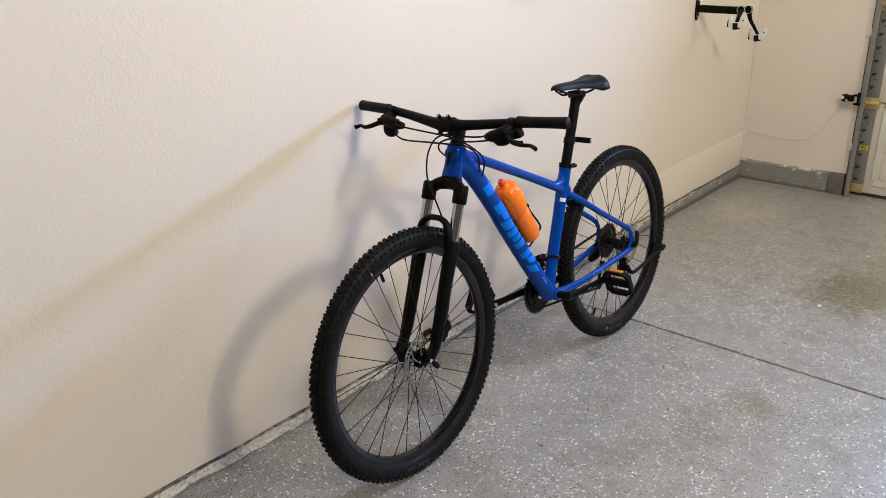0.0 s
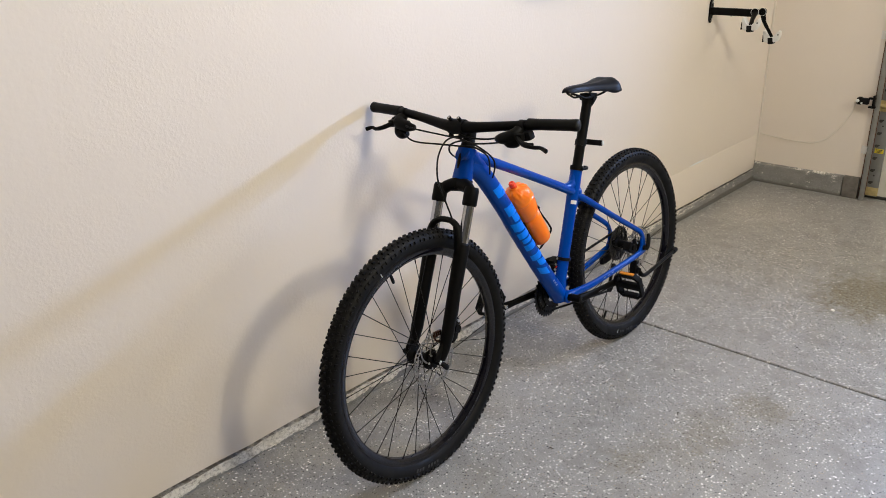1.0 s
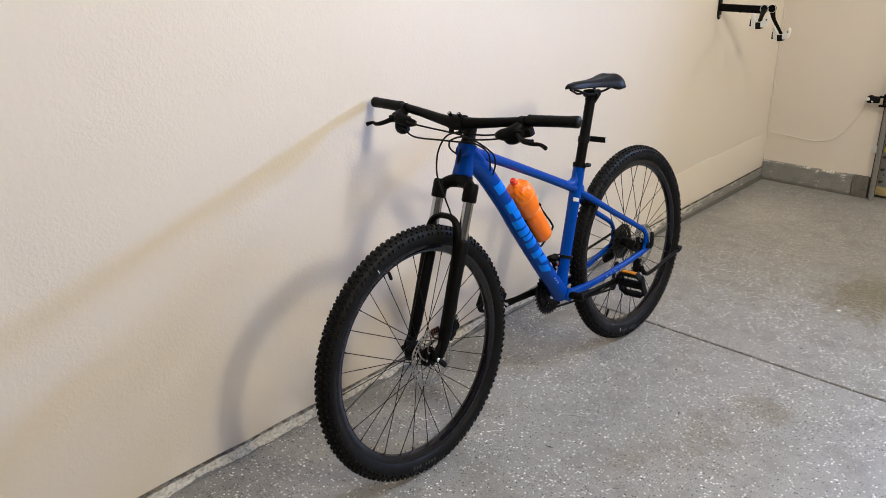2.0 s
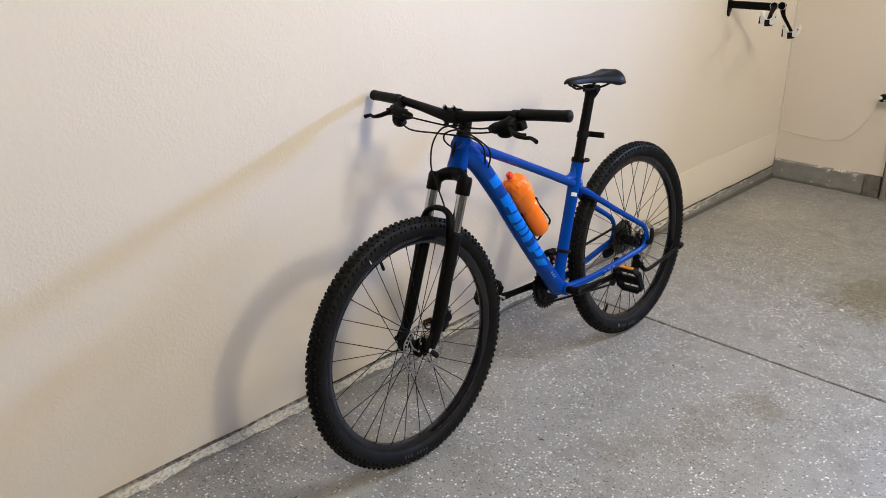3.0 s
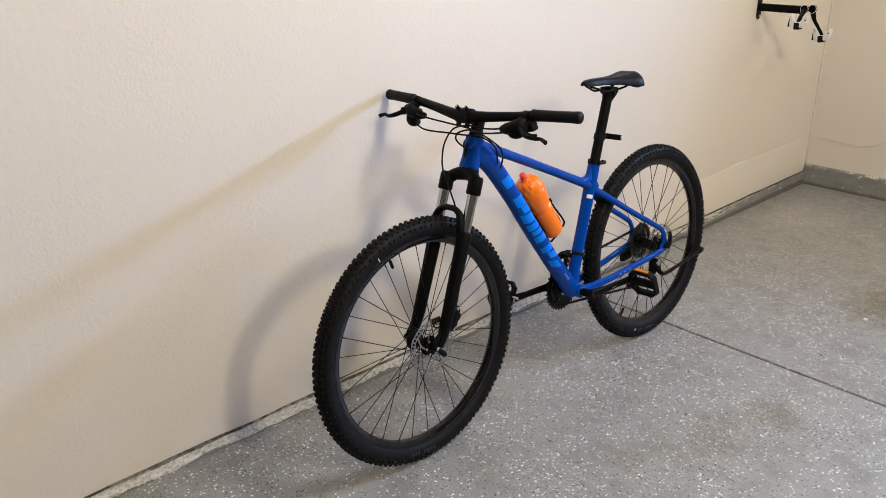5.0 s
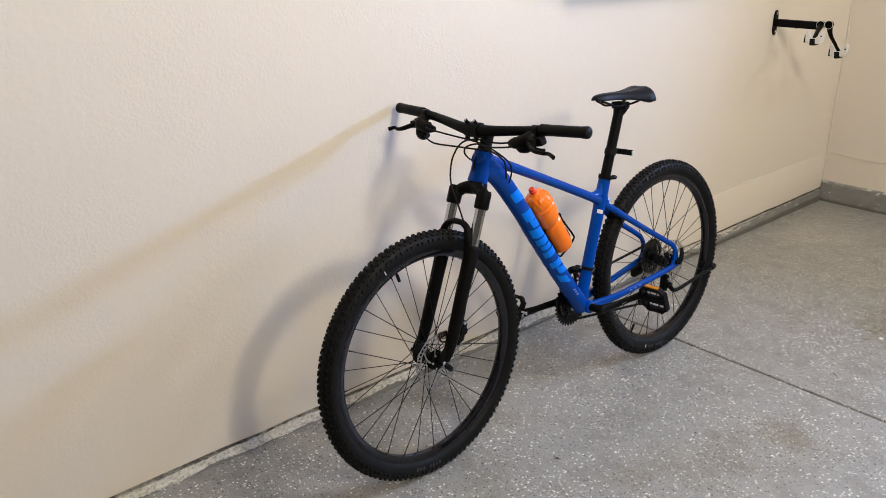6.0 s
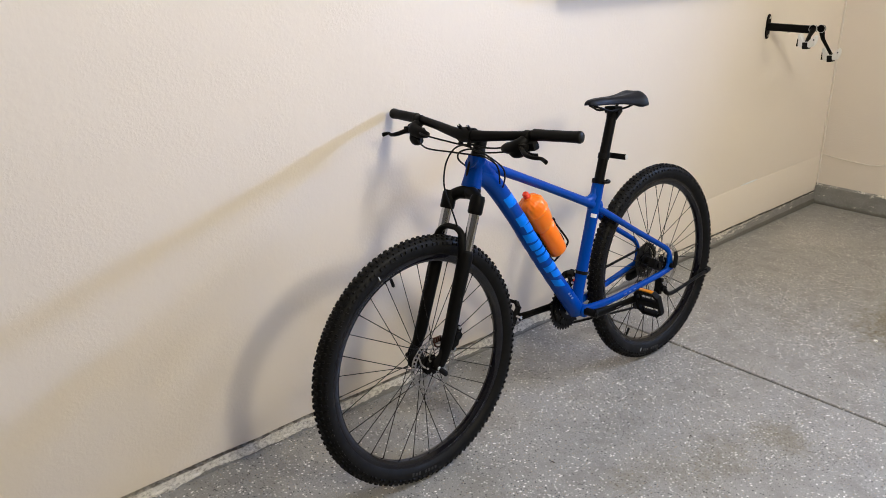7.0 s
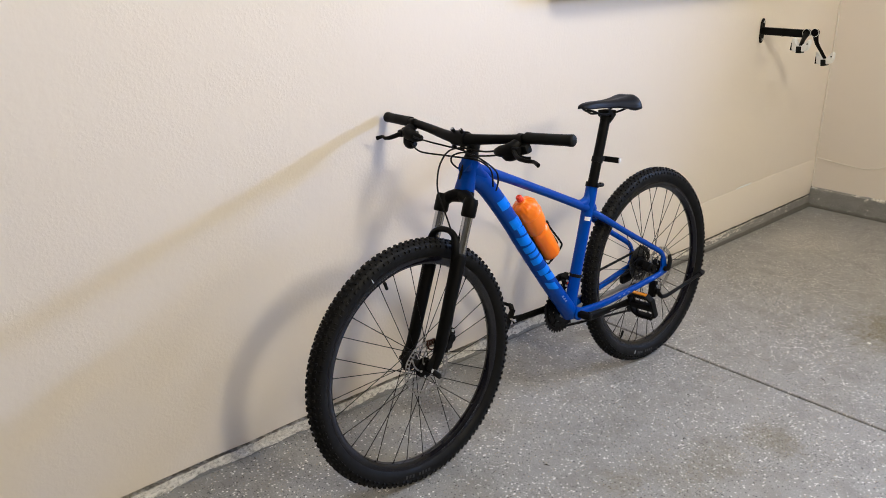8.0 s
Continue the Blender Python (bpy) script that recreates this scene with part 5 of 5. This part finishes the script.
def make_bottle():
    a, d, nrm = BOTTLE
    m = BIKE @ along(a, a + d) @ Matrix.Diagonal((1.0, 1.0, 1.12, 1))
    ob = root("water_bottle", m, "orange plastic squeeze bottle with a red nozzle in the frame's cage", "bottle")
    bm = B()
    # straight lower half, a slanting pinched waist, a wider upper half
    prof = [(0, 0.002), (0.026, 0.000), (0.0315, 0.002), (0.0335, 0.006), (0.0345, 0.030), (0.0352, 0.060), (0.0360, 0.090), (0.0362, 0.097), (0.0350, 0.101), (0.0325, 0.105), (0.0318, 0.108), (0.0330, 0.111), (0.0375, 0.116), (0.0404, 0.124), (0.0420, 0.145), (0.0422, 0.160), (0.0416, 0.168), (0.0, 0.168)]
    lathe(bm, prof, Matrix(), 64)
    for v in bm.verts:
        x, y, z = v.co
        if 0.085 < z < 0.135:
            v.co.z += 0.22 * y
        k = 1 + 0.012 * noise.noise((x * 60, y * 60, z * 40))
        v.co.x, v.co.y = x * k, y * k
    part("body", bm, ORANGE, ob, "soft orange bottle body", 1.0)
    bm = B()
    prof = [(0.0416, 0.1665), (0.0440, 0.1668), (0.0450, 0.1685), (0.0446, 0.1715), (0.0430, 0.1735), (0.0428, 0.178), (0.0426, 0.184), (0.0418, 0.190), (0.0400, 0.196), (0.0372, 0.202), (0.0330, 0.207), (0.0280, 0.211), (0.0220, 0.214), (0.0165, 0.216), (0.0140, 0.218), (0.0132, 0.221), (0.0, 0.221)]
    lathe(bm, prof, Matrix(), 72)
    # soft creases run over the shoulder
    for v in bm.verts:
        x, y, z = v.co
        r = math.hypot(x, y)
        if r > 0.018 and z > 0.174:
            t = math.atan2(y, x)
            deep = min(1.0, (z - 0.174) / 0.012) * min(1.0, (r - 0.018) / 0.008)
            k = 1 - 0.035 * deep * max(0.0, math.sin(15 * t + 3.6 * math.sin(2 * t) + 210 * (z - 0.19))) ** 2 - 0.075 * deep * noise.noise((x * 110, y * 110, z * 130))
            v.co.x, v.co.y, v.co.z = x * k, y * k, z + 0.12 * (k - 1) * 0.2
    part("cap", bm, ORANGE, ob, "creased orange domed cap", 1.2)
    bm = B()
    lathe(bm, [(0.0105, 0.219), (0.0105, 0.226), (0.0088, 0.228), (0.0104, 0.230), (0.0100, 0.234), (0.007, 0.237), (0.004, 0.2365), (0.0, 0.234)], Matrix(), 24)
    part("nozzle", bm, RED, ob, "red pull nozzle")


_d = (P(0.696, 0.394) - P(0.553, 0.180)).normalized()
_n = Vector((0, -1, 0)).cross(_d).normalized()
BOTTLE = (P(0.552, 0.168, 0.0) + _d * 0.011 + _n * 0.0105, _d, _n)

make_frame()
make_fork()
make_cockpit()
make_saddle()
make_drivetrain()
make_cage()
make_bottle()


# ================= things on the walls =================
def make_rack():
    """Fold-down storage hook on the side wall: plate, arm and two padded cradles."""
    ob = root("bike_rack", pose(0.0, 1.505, 1.092), "black steel bike storage bracket with white padded cradles on the wall", "bike rack")
    bm = B()
    out = []
    for k in range(32):
        a = 2 * math.pi * k / 32
        out.append((0.019 * math.copysign(abs(math.cos(a)) ** 0.9, math.cos(a)), 0.060 * math.copysign(abs(math.sin(a)) ** 0.6, math.sin(a))))
    plate(bm, out, 0.006, pose(0.004, 0, 0, 90, 0, 90))
    bmesh.ops.bevel(bm, geom=bm.edges[:], offset=0.001, segments=1, affect="EDGES")
    part("wall_plate", bm, MATTBLACK, ob, "black oval wall plate")
    for z in (0.043, -0.043):
        bm = B()
        tube(bm, [V(0.006, 0, z), V(0.010, 0, z), V(0.0115, 0, z)], [0.006, 0.006, 0.003], 10)
        part("bolt", bm, SILVER, ob)
    bm = B()
    block(bm, (0.225, 0.030, 0.036), pose(0.118, 0, 0.000), 0.005)
    part("arm", bm, MATTBLACK, ob, "black square steel arm")
    bm = B()
    tube(bm, [V(0.112, 0, -0.018), V(0.112, 0, -0.022)], 0.005, 10)
    part("pin", bm, SILVER, ob)
    for s, x0 in ((-1, 0.240), (1, 0.262)):
        bm = B()
        tube(bm, [V(x0, s * 0.012, 0.006), V(x0, s * 0.026, 0.006)], 0.018, 20)
        tube(bm, [V(x0, s * 0.026, 0.006), V(x0, s * 0.030, 0.006)], [0.010, 0.008], 12)
        if s > 0:
            pts = [V(x0, 0.020, 0.006), V(x0 + 0.008, 0.030, -0.040), V(x0 + 0.020, 0.070, -0.086), V(x0 + 0.028, 0.105, -0.122)]
        else:
            pts = [V(x0, -0.020, 0.006), V(x0 + 0.008, -0.050, -0.008), V(x0 + 0.020, -0.098, -0.024), V(x0 + 0.031, -0.135, -0.043)]
        tube(bm, catmull(pts, 6), [0.017, 0.0150, 0.012, 0.012] if s < 0 else [0.016, 0.010, 0.0085, 0.0085], 14, True, (0, 1, 0), 0.6)
        hook = part("hook_arm", bm, MATTBLACK, ob, "black curved folding hook")
        bm = B()
        lathe(bm, [(0.0182, -0.0012), (0.0196, -0.0012), (0.0196, 0.0012), (0.0182, 0.0012)], Matrix.Translation((x0, s * 0.026 if s < 0 else 0.012, 0.006)) @ pose(0, 0, 0, 90), 24, True)
        part("washer", bm, WHITE, hook, "thin white washer")
        e = pts[-1]
        lean = pose(0, 0, 0, 0, -8 if s > 0 else -4, 0)
        out = [(-0.050, 0.040), (-0.042, 0.048), (-0.032, 0.044), (-0.026, 0.012), (-0.010, 0.002), (0.016, 0.002), (0.034, 0.016), (0.050, 0.038), (0.058, 0.036), (0.056, 0.010), (0.044, -0.016), (0.030, -0.024), (-0.036, -0.024), (-0.050, -0.012)]
        out = [(x * 0.78, y * (0.92 if y > 0 else 0.86)) for x, y in out]
        bm = B()
        plate(bm, out, 0.034, Matrix.Translation(e + V(0, 0, -0.004)) @ lean @ pose(0, 0, 0, 90, 0, 0))
        bmesh.ops.bevel(bm, geom=bm.edges[:], offset=0.004, segments=2, affect="EDGES")
        cr = part("cradle", bm, WHITE, ob, "white padded cradle with a black band")
        bm = B()
        block(bm, (0.026, 0.038, 0.032), Matrix.Translation(e + V(-0.002, 0, -0.004)) @ lean @ pose(0, 0, -0.0125), 0.004)
        part("band", bm, GRIP, cr, "black rubber band")
        bm = B()
        block(bm, (0.005, 0.0345, 0.036), Matrix.Translation(e + V(0, 0, -0.004)) @ lean @ pose(-0.0390, 0, 0.002, 0, 8, 0), 0.002)
        part("end_pad", bm, GRIP, cr, "black rubber end pad")
        # black disc on the cradle's face, for the shade inside a hole
        bm = B()
        q = Matrix.Translation(e + V(0, 0, -0.004)) @ lean
        tube(bm, [q @ V(0.037, -0.0178, 0.014), q @ V(0.037, -0.0150, 0.014)], 0.0035, 12)
        part("hole_shade_disc", bm, GRIP, cr)
        bm = B()
        tube(bm, [V(x0, s * 0.030, 0.006) if s > 0 else V(x0, -0.030, 0.006), V(x0, s * 0.0315, 0.006)], 0.004, 10)
        part("pivot_bolt", bm, SILVER, hook)


def make_door():
    """Sectional garage door: its near edge shows."""
    y0 = BACK + 0.035
    ob = root("garage_door", pose((DOOR_X0 + DOOR_X1) / 2, y0, 0.0), "closed white sectional garage door with galvanised end stiles", "garage door")
    cx = (DOOR_X0 + DOOR_X1) / 2
    x0, x1 = DOOR_X0 + 0.024 - cx, DOOR_X1 - 0.024 - cx
    h = 0.533
    for i in range(4):
        z0 = 0.012 + i * h
        bm = B()
        block(bm, (x1 - x0, 0.030, h - 0.006), pose((x0 + x1) / 2, 0.032, z0 + h / 2), 0.004)
        sec = part("door_section", bm, DOOR, ob, "aged white ribbed door section")
        # pressed panels
        n = 8
        wid = (x1 - x0 - 0.14) / n
        for k in range(n):
            c = x0 + 0.07 + wid * (k + 0.5)
            bm = B()
            block(bm, (wid - 0.060, 0.012, h - 0.110), pose(c, 0.014, z0 + h / 2), 0.0058, 3)
            pan = part("panel", bm, DOOR, sec)
            bm = B()
            block(bm, (wid - 0.150, 0.010, h - 0.200), pose(c, 0.0075, z0 + h / 2), 0.0048, 3)
            part("panel", bm, DOOR, sec)
        for x in (x0 + 0.030, x1 - 0.030):
            bm = B()
            block(bm, (0.072, 0.022, h - 0.010), pose(x, 0.008, z0 + h / 2), 0.003)
            part("end_stile", bm, STEEL, sec, "punched galvanised end stile")
            # thin dark discs laid on the stile for the shade in its punched holes
            bm = B()
            for k in range(6):
                zz = z0 + 0.085 + k * 0.072
                tube(bm, [V(x - 0.010, -0.0034, zz), V(x - 0.010, 0.0, zz)], 0.0090, 14, True, (1, 0, 0), 1.15)
                tube(bm, [V(x + 0.000, -0.0034, zz + 0.005), V(x + 0.000, 0.0, zz + 0.005)], 0.0045, 12, True, (1, 0, 0), 1.3)
                if k % 2:
                    tube(bm, [V(x + 0.004, -0.0034, zz - 0.028), V(x + 0.004, 0.0, zz - 0.028)], 0.0045, 10)
            part("hole_shade_disc", bm, DARKHOLE, sec)
            bm = B()
            block(bm, (0.012, 0.006, h - 0.014), pose(x + (-0.030 if x < 0 else 0.030), -0.0035, z0 + h / 2), 0.002)
            part("rusty_edge", bm, RUST, sec, "rusted inner edge of the stile")
            # hinge at the joint
            bm = B()
            block(bm, (0.096, 0.010, 0.062), pose(x + 0.004, -0.008, z0 + h - 0.002), 0.004)
            tube(bm, [V(x - 0.046, -0.020, z0 + h), V(x + 0.050, -0.020, z0 + h)], 0.010, 12)
            for sx in (-0.03, 0.03):
                tube(bm, [V(x + sx, -0.013, z0 + h - 0.022), V(x + sx, -0.018, z0 + h - 0.022)], 0.006, 6)
            part("hinge", bm, BRASSY, sec, "yellowed zinc hinge")
        if i == 3:
            for k in range(n):
                c = x0 + 0.07 + wid * (k + 0.5)
                bm = B()
                block(bm, (wid - 0.08, 0.006, 0.20), pose(c, 0.004, 2.06), 0.002)
                part("window_pane", bm, GLOW if 1 <= k <= 3 else WHITE, sec, "unseen door window pane, its glow standing for daylight" if 1 <= k <= 3 else "")
        bm = B()
        block(bm, (x1 - x0 - 0.2, 0.016, 0.020), pose((x0 + x1) / 2, 0.012, z0 + h - 0.012), 0.004)
        part("rail", bm, BRASSY if i < 2 else STEEL, sec)
    bm = B()
    block(bm, (x1 - x0, 0.034, 0.018), pose((x0 + x1) / 2, 0.028, 0.010), 0.005)
    part("bottom_seal", bm, DARKGAP, ob, "dark rubber bottom seal")
    bm = B()
    block(bm, (0.070, 0.016, 0.050), pose(x0 + 0.034, 0.002, 0.045), 0.004)
    part("bottom_bracket", bm, BRASSY, ob, "rusty bottom bracket")
    # warning label with plain bars
    bm = B()
    block(bm, (0.046, 0.001, 0.026), pose(x0 + 0.038, -0.0036, 0.285))
    lab = part("label", bm, YELLOW, ob, "yellow warning label")
    bm = B()
    for k in range(3):
        block(bm, (0.036 - 0.006 * k, 0.001, 0.0035), pose(x0 + 0.037, -0.0044, 0.292 - 0.007 * k))
    part("print", bm, DARKGAP, lab)

    # vertical track at the edge of the opening
    tr = root("door_track", pose(0.656, BACK - 0.024, 0.0), "galvanised vertical garage door track beside the opening", "door track")
    bm = B()
    prof = [(-0.020, 0.026), (-0.020, -0.022), (-0.012, -0.030), (0.006, -0.030), (0.014, -0.022), (0.014, -0.014), (0.011, -0.014), (0.011, -0.021), (0.004, -0.027), (-0.011, -0.027), (-0.017, -0.021), (-0.017, 0.026)]
    prof = [(x * 0.8, y * 0.6) for x, y in prof]
    lo = [bm.verts.new((x, y, 0.002)) for x, y in prof]
    hi = [bm.verts.new((x, y, 2.2)) for x, y in prof]
    for i in range(len(lo)):
        j = (i + 1) % len(lo)
        bm.faces.new((lo[i], lo[j], hi[j], hi[i]))
    bm.faces.new(lo[::-1]), bm.faces.new(hi)
    bmesh.ops.recalc_face_normals(bm, faces=bm.faces[:])
    part("rail", bm, STEEL, tr, "bent steel rail", 0.4)
    for z in (0.29, 0.93, 1.6):
        bm = B()
        block(bm, (0.024, 0.020, 0.040), pose(-0.026, 0.014, z), 0.003)
        block(bm, (0.020, 0.003, 0.045), pose(-0.044, 0.0225, z), 0.001)
        part("bracket", bm, WHITE, tr, "white painted track bracket")
    # wooden jamb between footing and track
    bm = B()
    block(bm, (0.086, 0.030, 0.126), pose(0.582, BACK - 0.010, 0.063), 0.003)
    structure("trim_jamb", bm, OLDWOOD, "stained dark door jamb foot", "jamb")
    bm = B()
    block(bm, (0.018, 0.034, DOOR_H), pose(DOOR_X0 + 0.009, BACK + 0.017, DOOR_H / 2), 0.003)
    structure("trim_stop", bm, RUST, "rusty red-brown door stop", "trim")


def make_sensor():
    ob = root("safety_sensor", pose(0.560, BACK - 0.06, 0.575), "black door safety sensor with a pale lens on a steel bracket", "sensor")
    bm = B()
    block(bm, (0.062, 0.030, 0.034), pose(0.022, 0, 0), 0.004)
    block(bm, (0.020, 0.036, 0.040), pose(0.006, 0, 0), 0.004)
    part("body", bm, PLASTIC, ob, "black sensor body")
    bm = B()
    tube(bm, [V(-0.002, -0.016, 0.002), V(-0.002, -0.022, 0.002), V(-0.002, -0.0235, 0.002)], [0.010, 0.0095, 0.007], 16)
    block(bm, (0.010, 0.004, 0.008), pose(0.020, -0.0165, -0.010), 0.001)
    tube(bm, [V(-0.004, 0, 0.002), V(-0.010, 0, 0.002), V(-0.012, 0, 0.002)], [0.009, 0.009, 0.006], 14)
    part("lens", bm, CLEAR, ob, "pale lens collar")
    bm = B()
    block(bm, (0.036, 0.024, 0.010), pose(0.068, 0.0, 0.018), 0.002)
    block(bm, (0.010, 0.030, 0.070), pose(0.078, 0.0, 0.0), 0.002)
    block(bm, (0.036, 0.024, 0.010), pose(0.072, 0.0, -0.030), 0.002)
    part("bracket", bm, MATTBLACK, ob)
    # its wire along the wall and up the corner
    y = BACK - 0.004
    wire = root("sensor_wire", pose(0, 0, 0), "thin cream wire looping along the wall to the corner", "wire")
    bm = B()
    tube(bm, catmull([(0.540, BACK - 0.05, 0.566), (0.532, BACK - 0.02, 0.530), (0.508, y, 0.470), (0.440, y, 0.360), (0.370, y, 0.302), (0.290, y, 0.284), (0.190, y, 0.287), (0.090, y, 0.294), (0.018, y, 0.302)], 6), 0.0026, 8)
    part("loop", bm, CABLE, wire)
    # painted bead down the corner, over the wire's way up
    bm = B()
    block(bm, (0.011, 0.009, CEIL - 0.125), pose(0.0050, BACK - 0.004, 0.125 + (CEIL - 0.125) / 2), 0.0038, 4)
    structure("trim_corner", bm, BEAD, "pale painted bead down the wall corner", "trim")


def make_shelf():
    """Unseen shelf added over the bicycle to cast the shade on the wall's top."""
    ob = root("shading_shelf", pose(0.0, 0.815, 1.338), "unseen grey shelf on brackets, added above the bicycle to shade the wall", "shelf")
    bm = B()
    block(bm, (0.121, 1.89, 0.022), pose(0.0620, 0, 0.011), 0.003)
    part("board", bm, CEILING, ob)
    for y in (-0.45, 0.45):
        bm = B()
        block(bm, (0.012, 0.025, 0.25), pose(0.008, y, 0.147), 0.002)
        block(bm, (0.09, 0.025, 0.012), pose(0.055, y, 0.028), 0.002)
        part("bracket", bm, STEEL, ob)


def make_lamps():
    for at, watts, radius, tint in GLOBES:
        ob = root("globe_lamp", pose(at[0], at[1], CEIL), "ceiling lamp socket with a bare globe", "ceiling light", "garage globe lights")
        bm = B()
        tube(bm, [V(0, 0, 0.004), V(0, 0, -0.016), V(0, 0, -0.022)], [0.07, 0.065, 0.045], 24)
        part("socket", bm, WHITE, ob)
        bm = B()
        tube(bm, [V(0, 0, -0.02), V(0, 0, at[2] + radius - CEIL - 0.002)], 0.004, 8)
        part("cord", bm, PLASTIC, ob)


def make_debris():
    rnd = random.Random(5)
    for x, y, a, l in ((0.68, -0.835, 30, 0.016), (0.745, -0.153, 10, 0.010), (0.46, -1.62, 70, 0.010), (1.02, 0.30, 20, 0.009), (0.885, -0.40, 80, 0.008)):
        bm = B()
        tube(bm, catmull([V(-l / 2, 0, 0.002), V(0, l * 0.15, 0.004), V(l / 2, 0, 0.002)], 4), [0.0008, 0.0022, 0.0006], 6, True, (0, 0, 1), 0.6)
        ob = part("leaf_scrap", bm, DEBRIS)
        ob.matrix_world = pose(x, y, 0.0, 0, 0, a)
        tagged(ob, "tiny dark dry scrap lying on the floor", "debris", "floor scraps")
    bm = B()
    tube(bm, [V(-0.008, 0, 0.0015), V(-0.003, 0.002, 0.003), V(0.005, 0.001, 0.0025), V(0.009, 0, 0.0012)], [0.003, 0.0075, 0.007, 0.002], 7, True, (0, 0, 1), 0.35)
    ob = part("paint_chip", bm, WHITE)
    ob.matrix_world = pose(1.014, 0.722, 0.0, 0, 0, 40)
    tagged(ob, "small white paint chip lying on the floor", "debris")


make_rack()
make_door()
make_sensor()
make_shelf()
make_lamps()
make_debris()
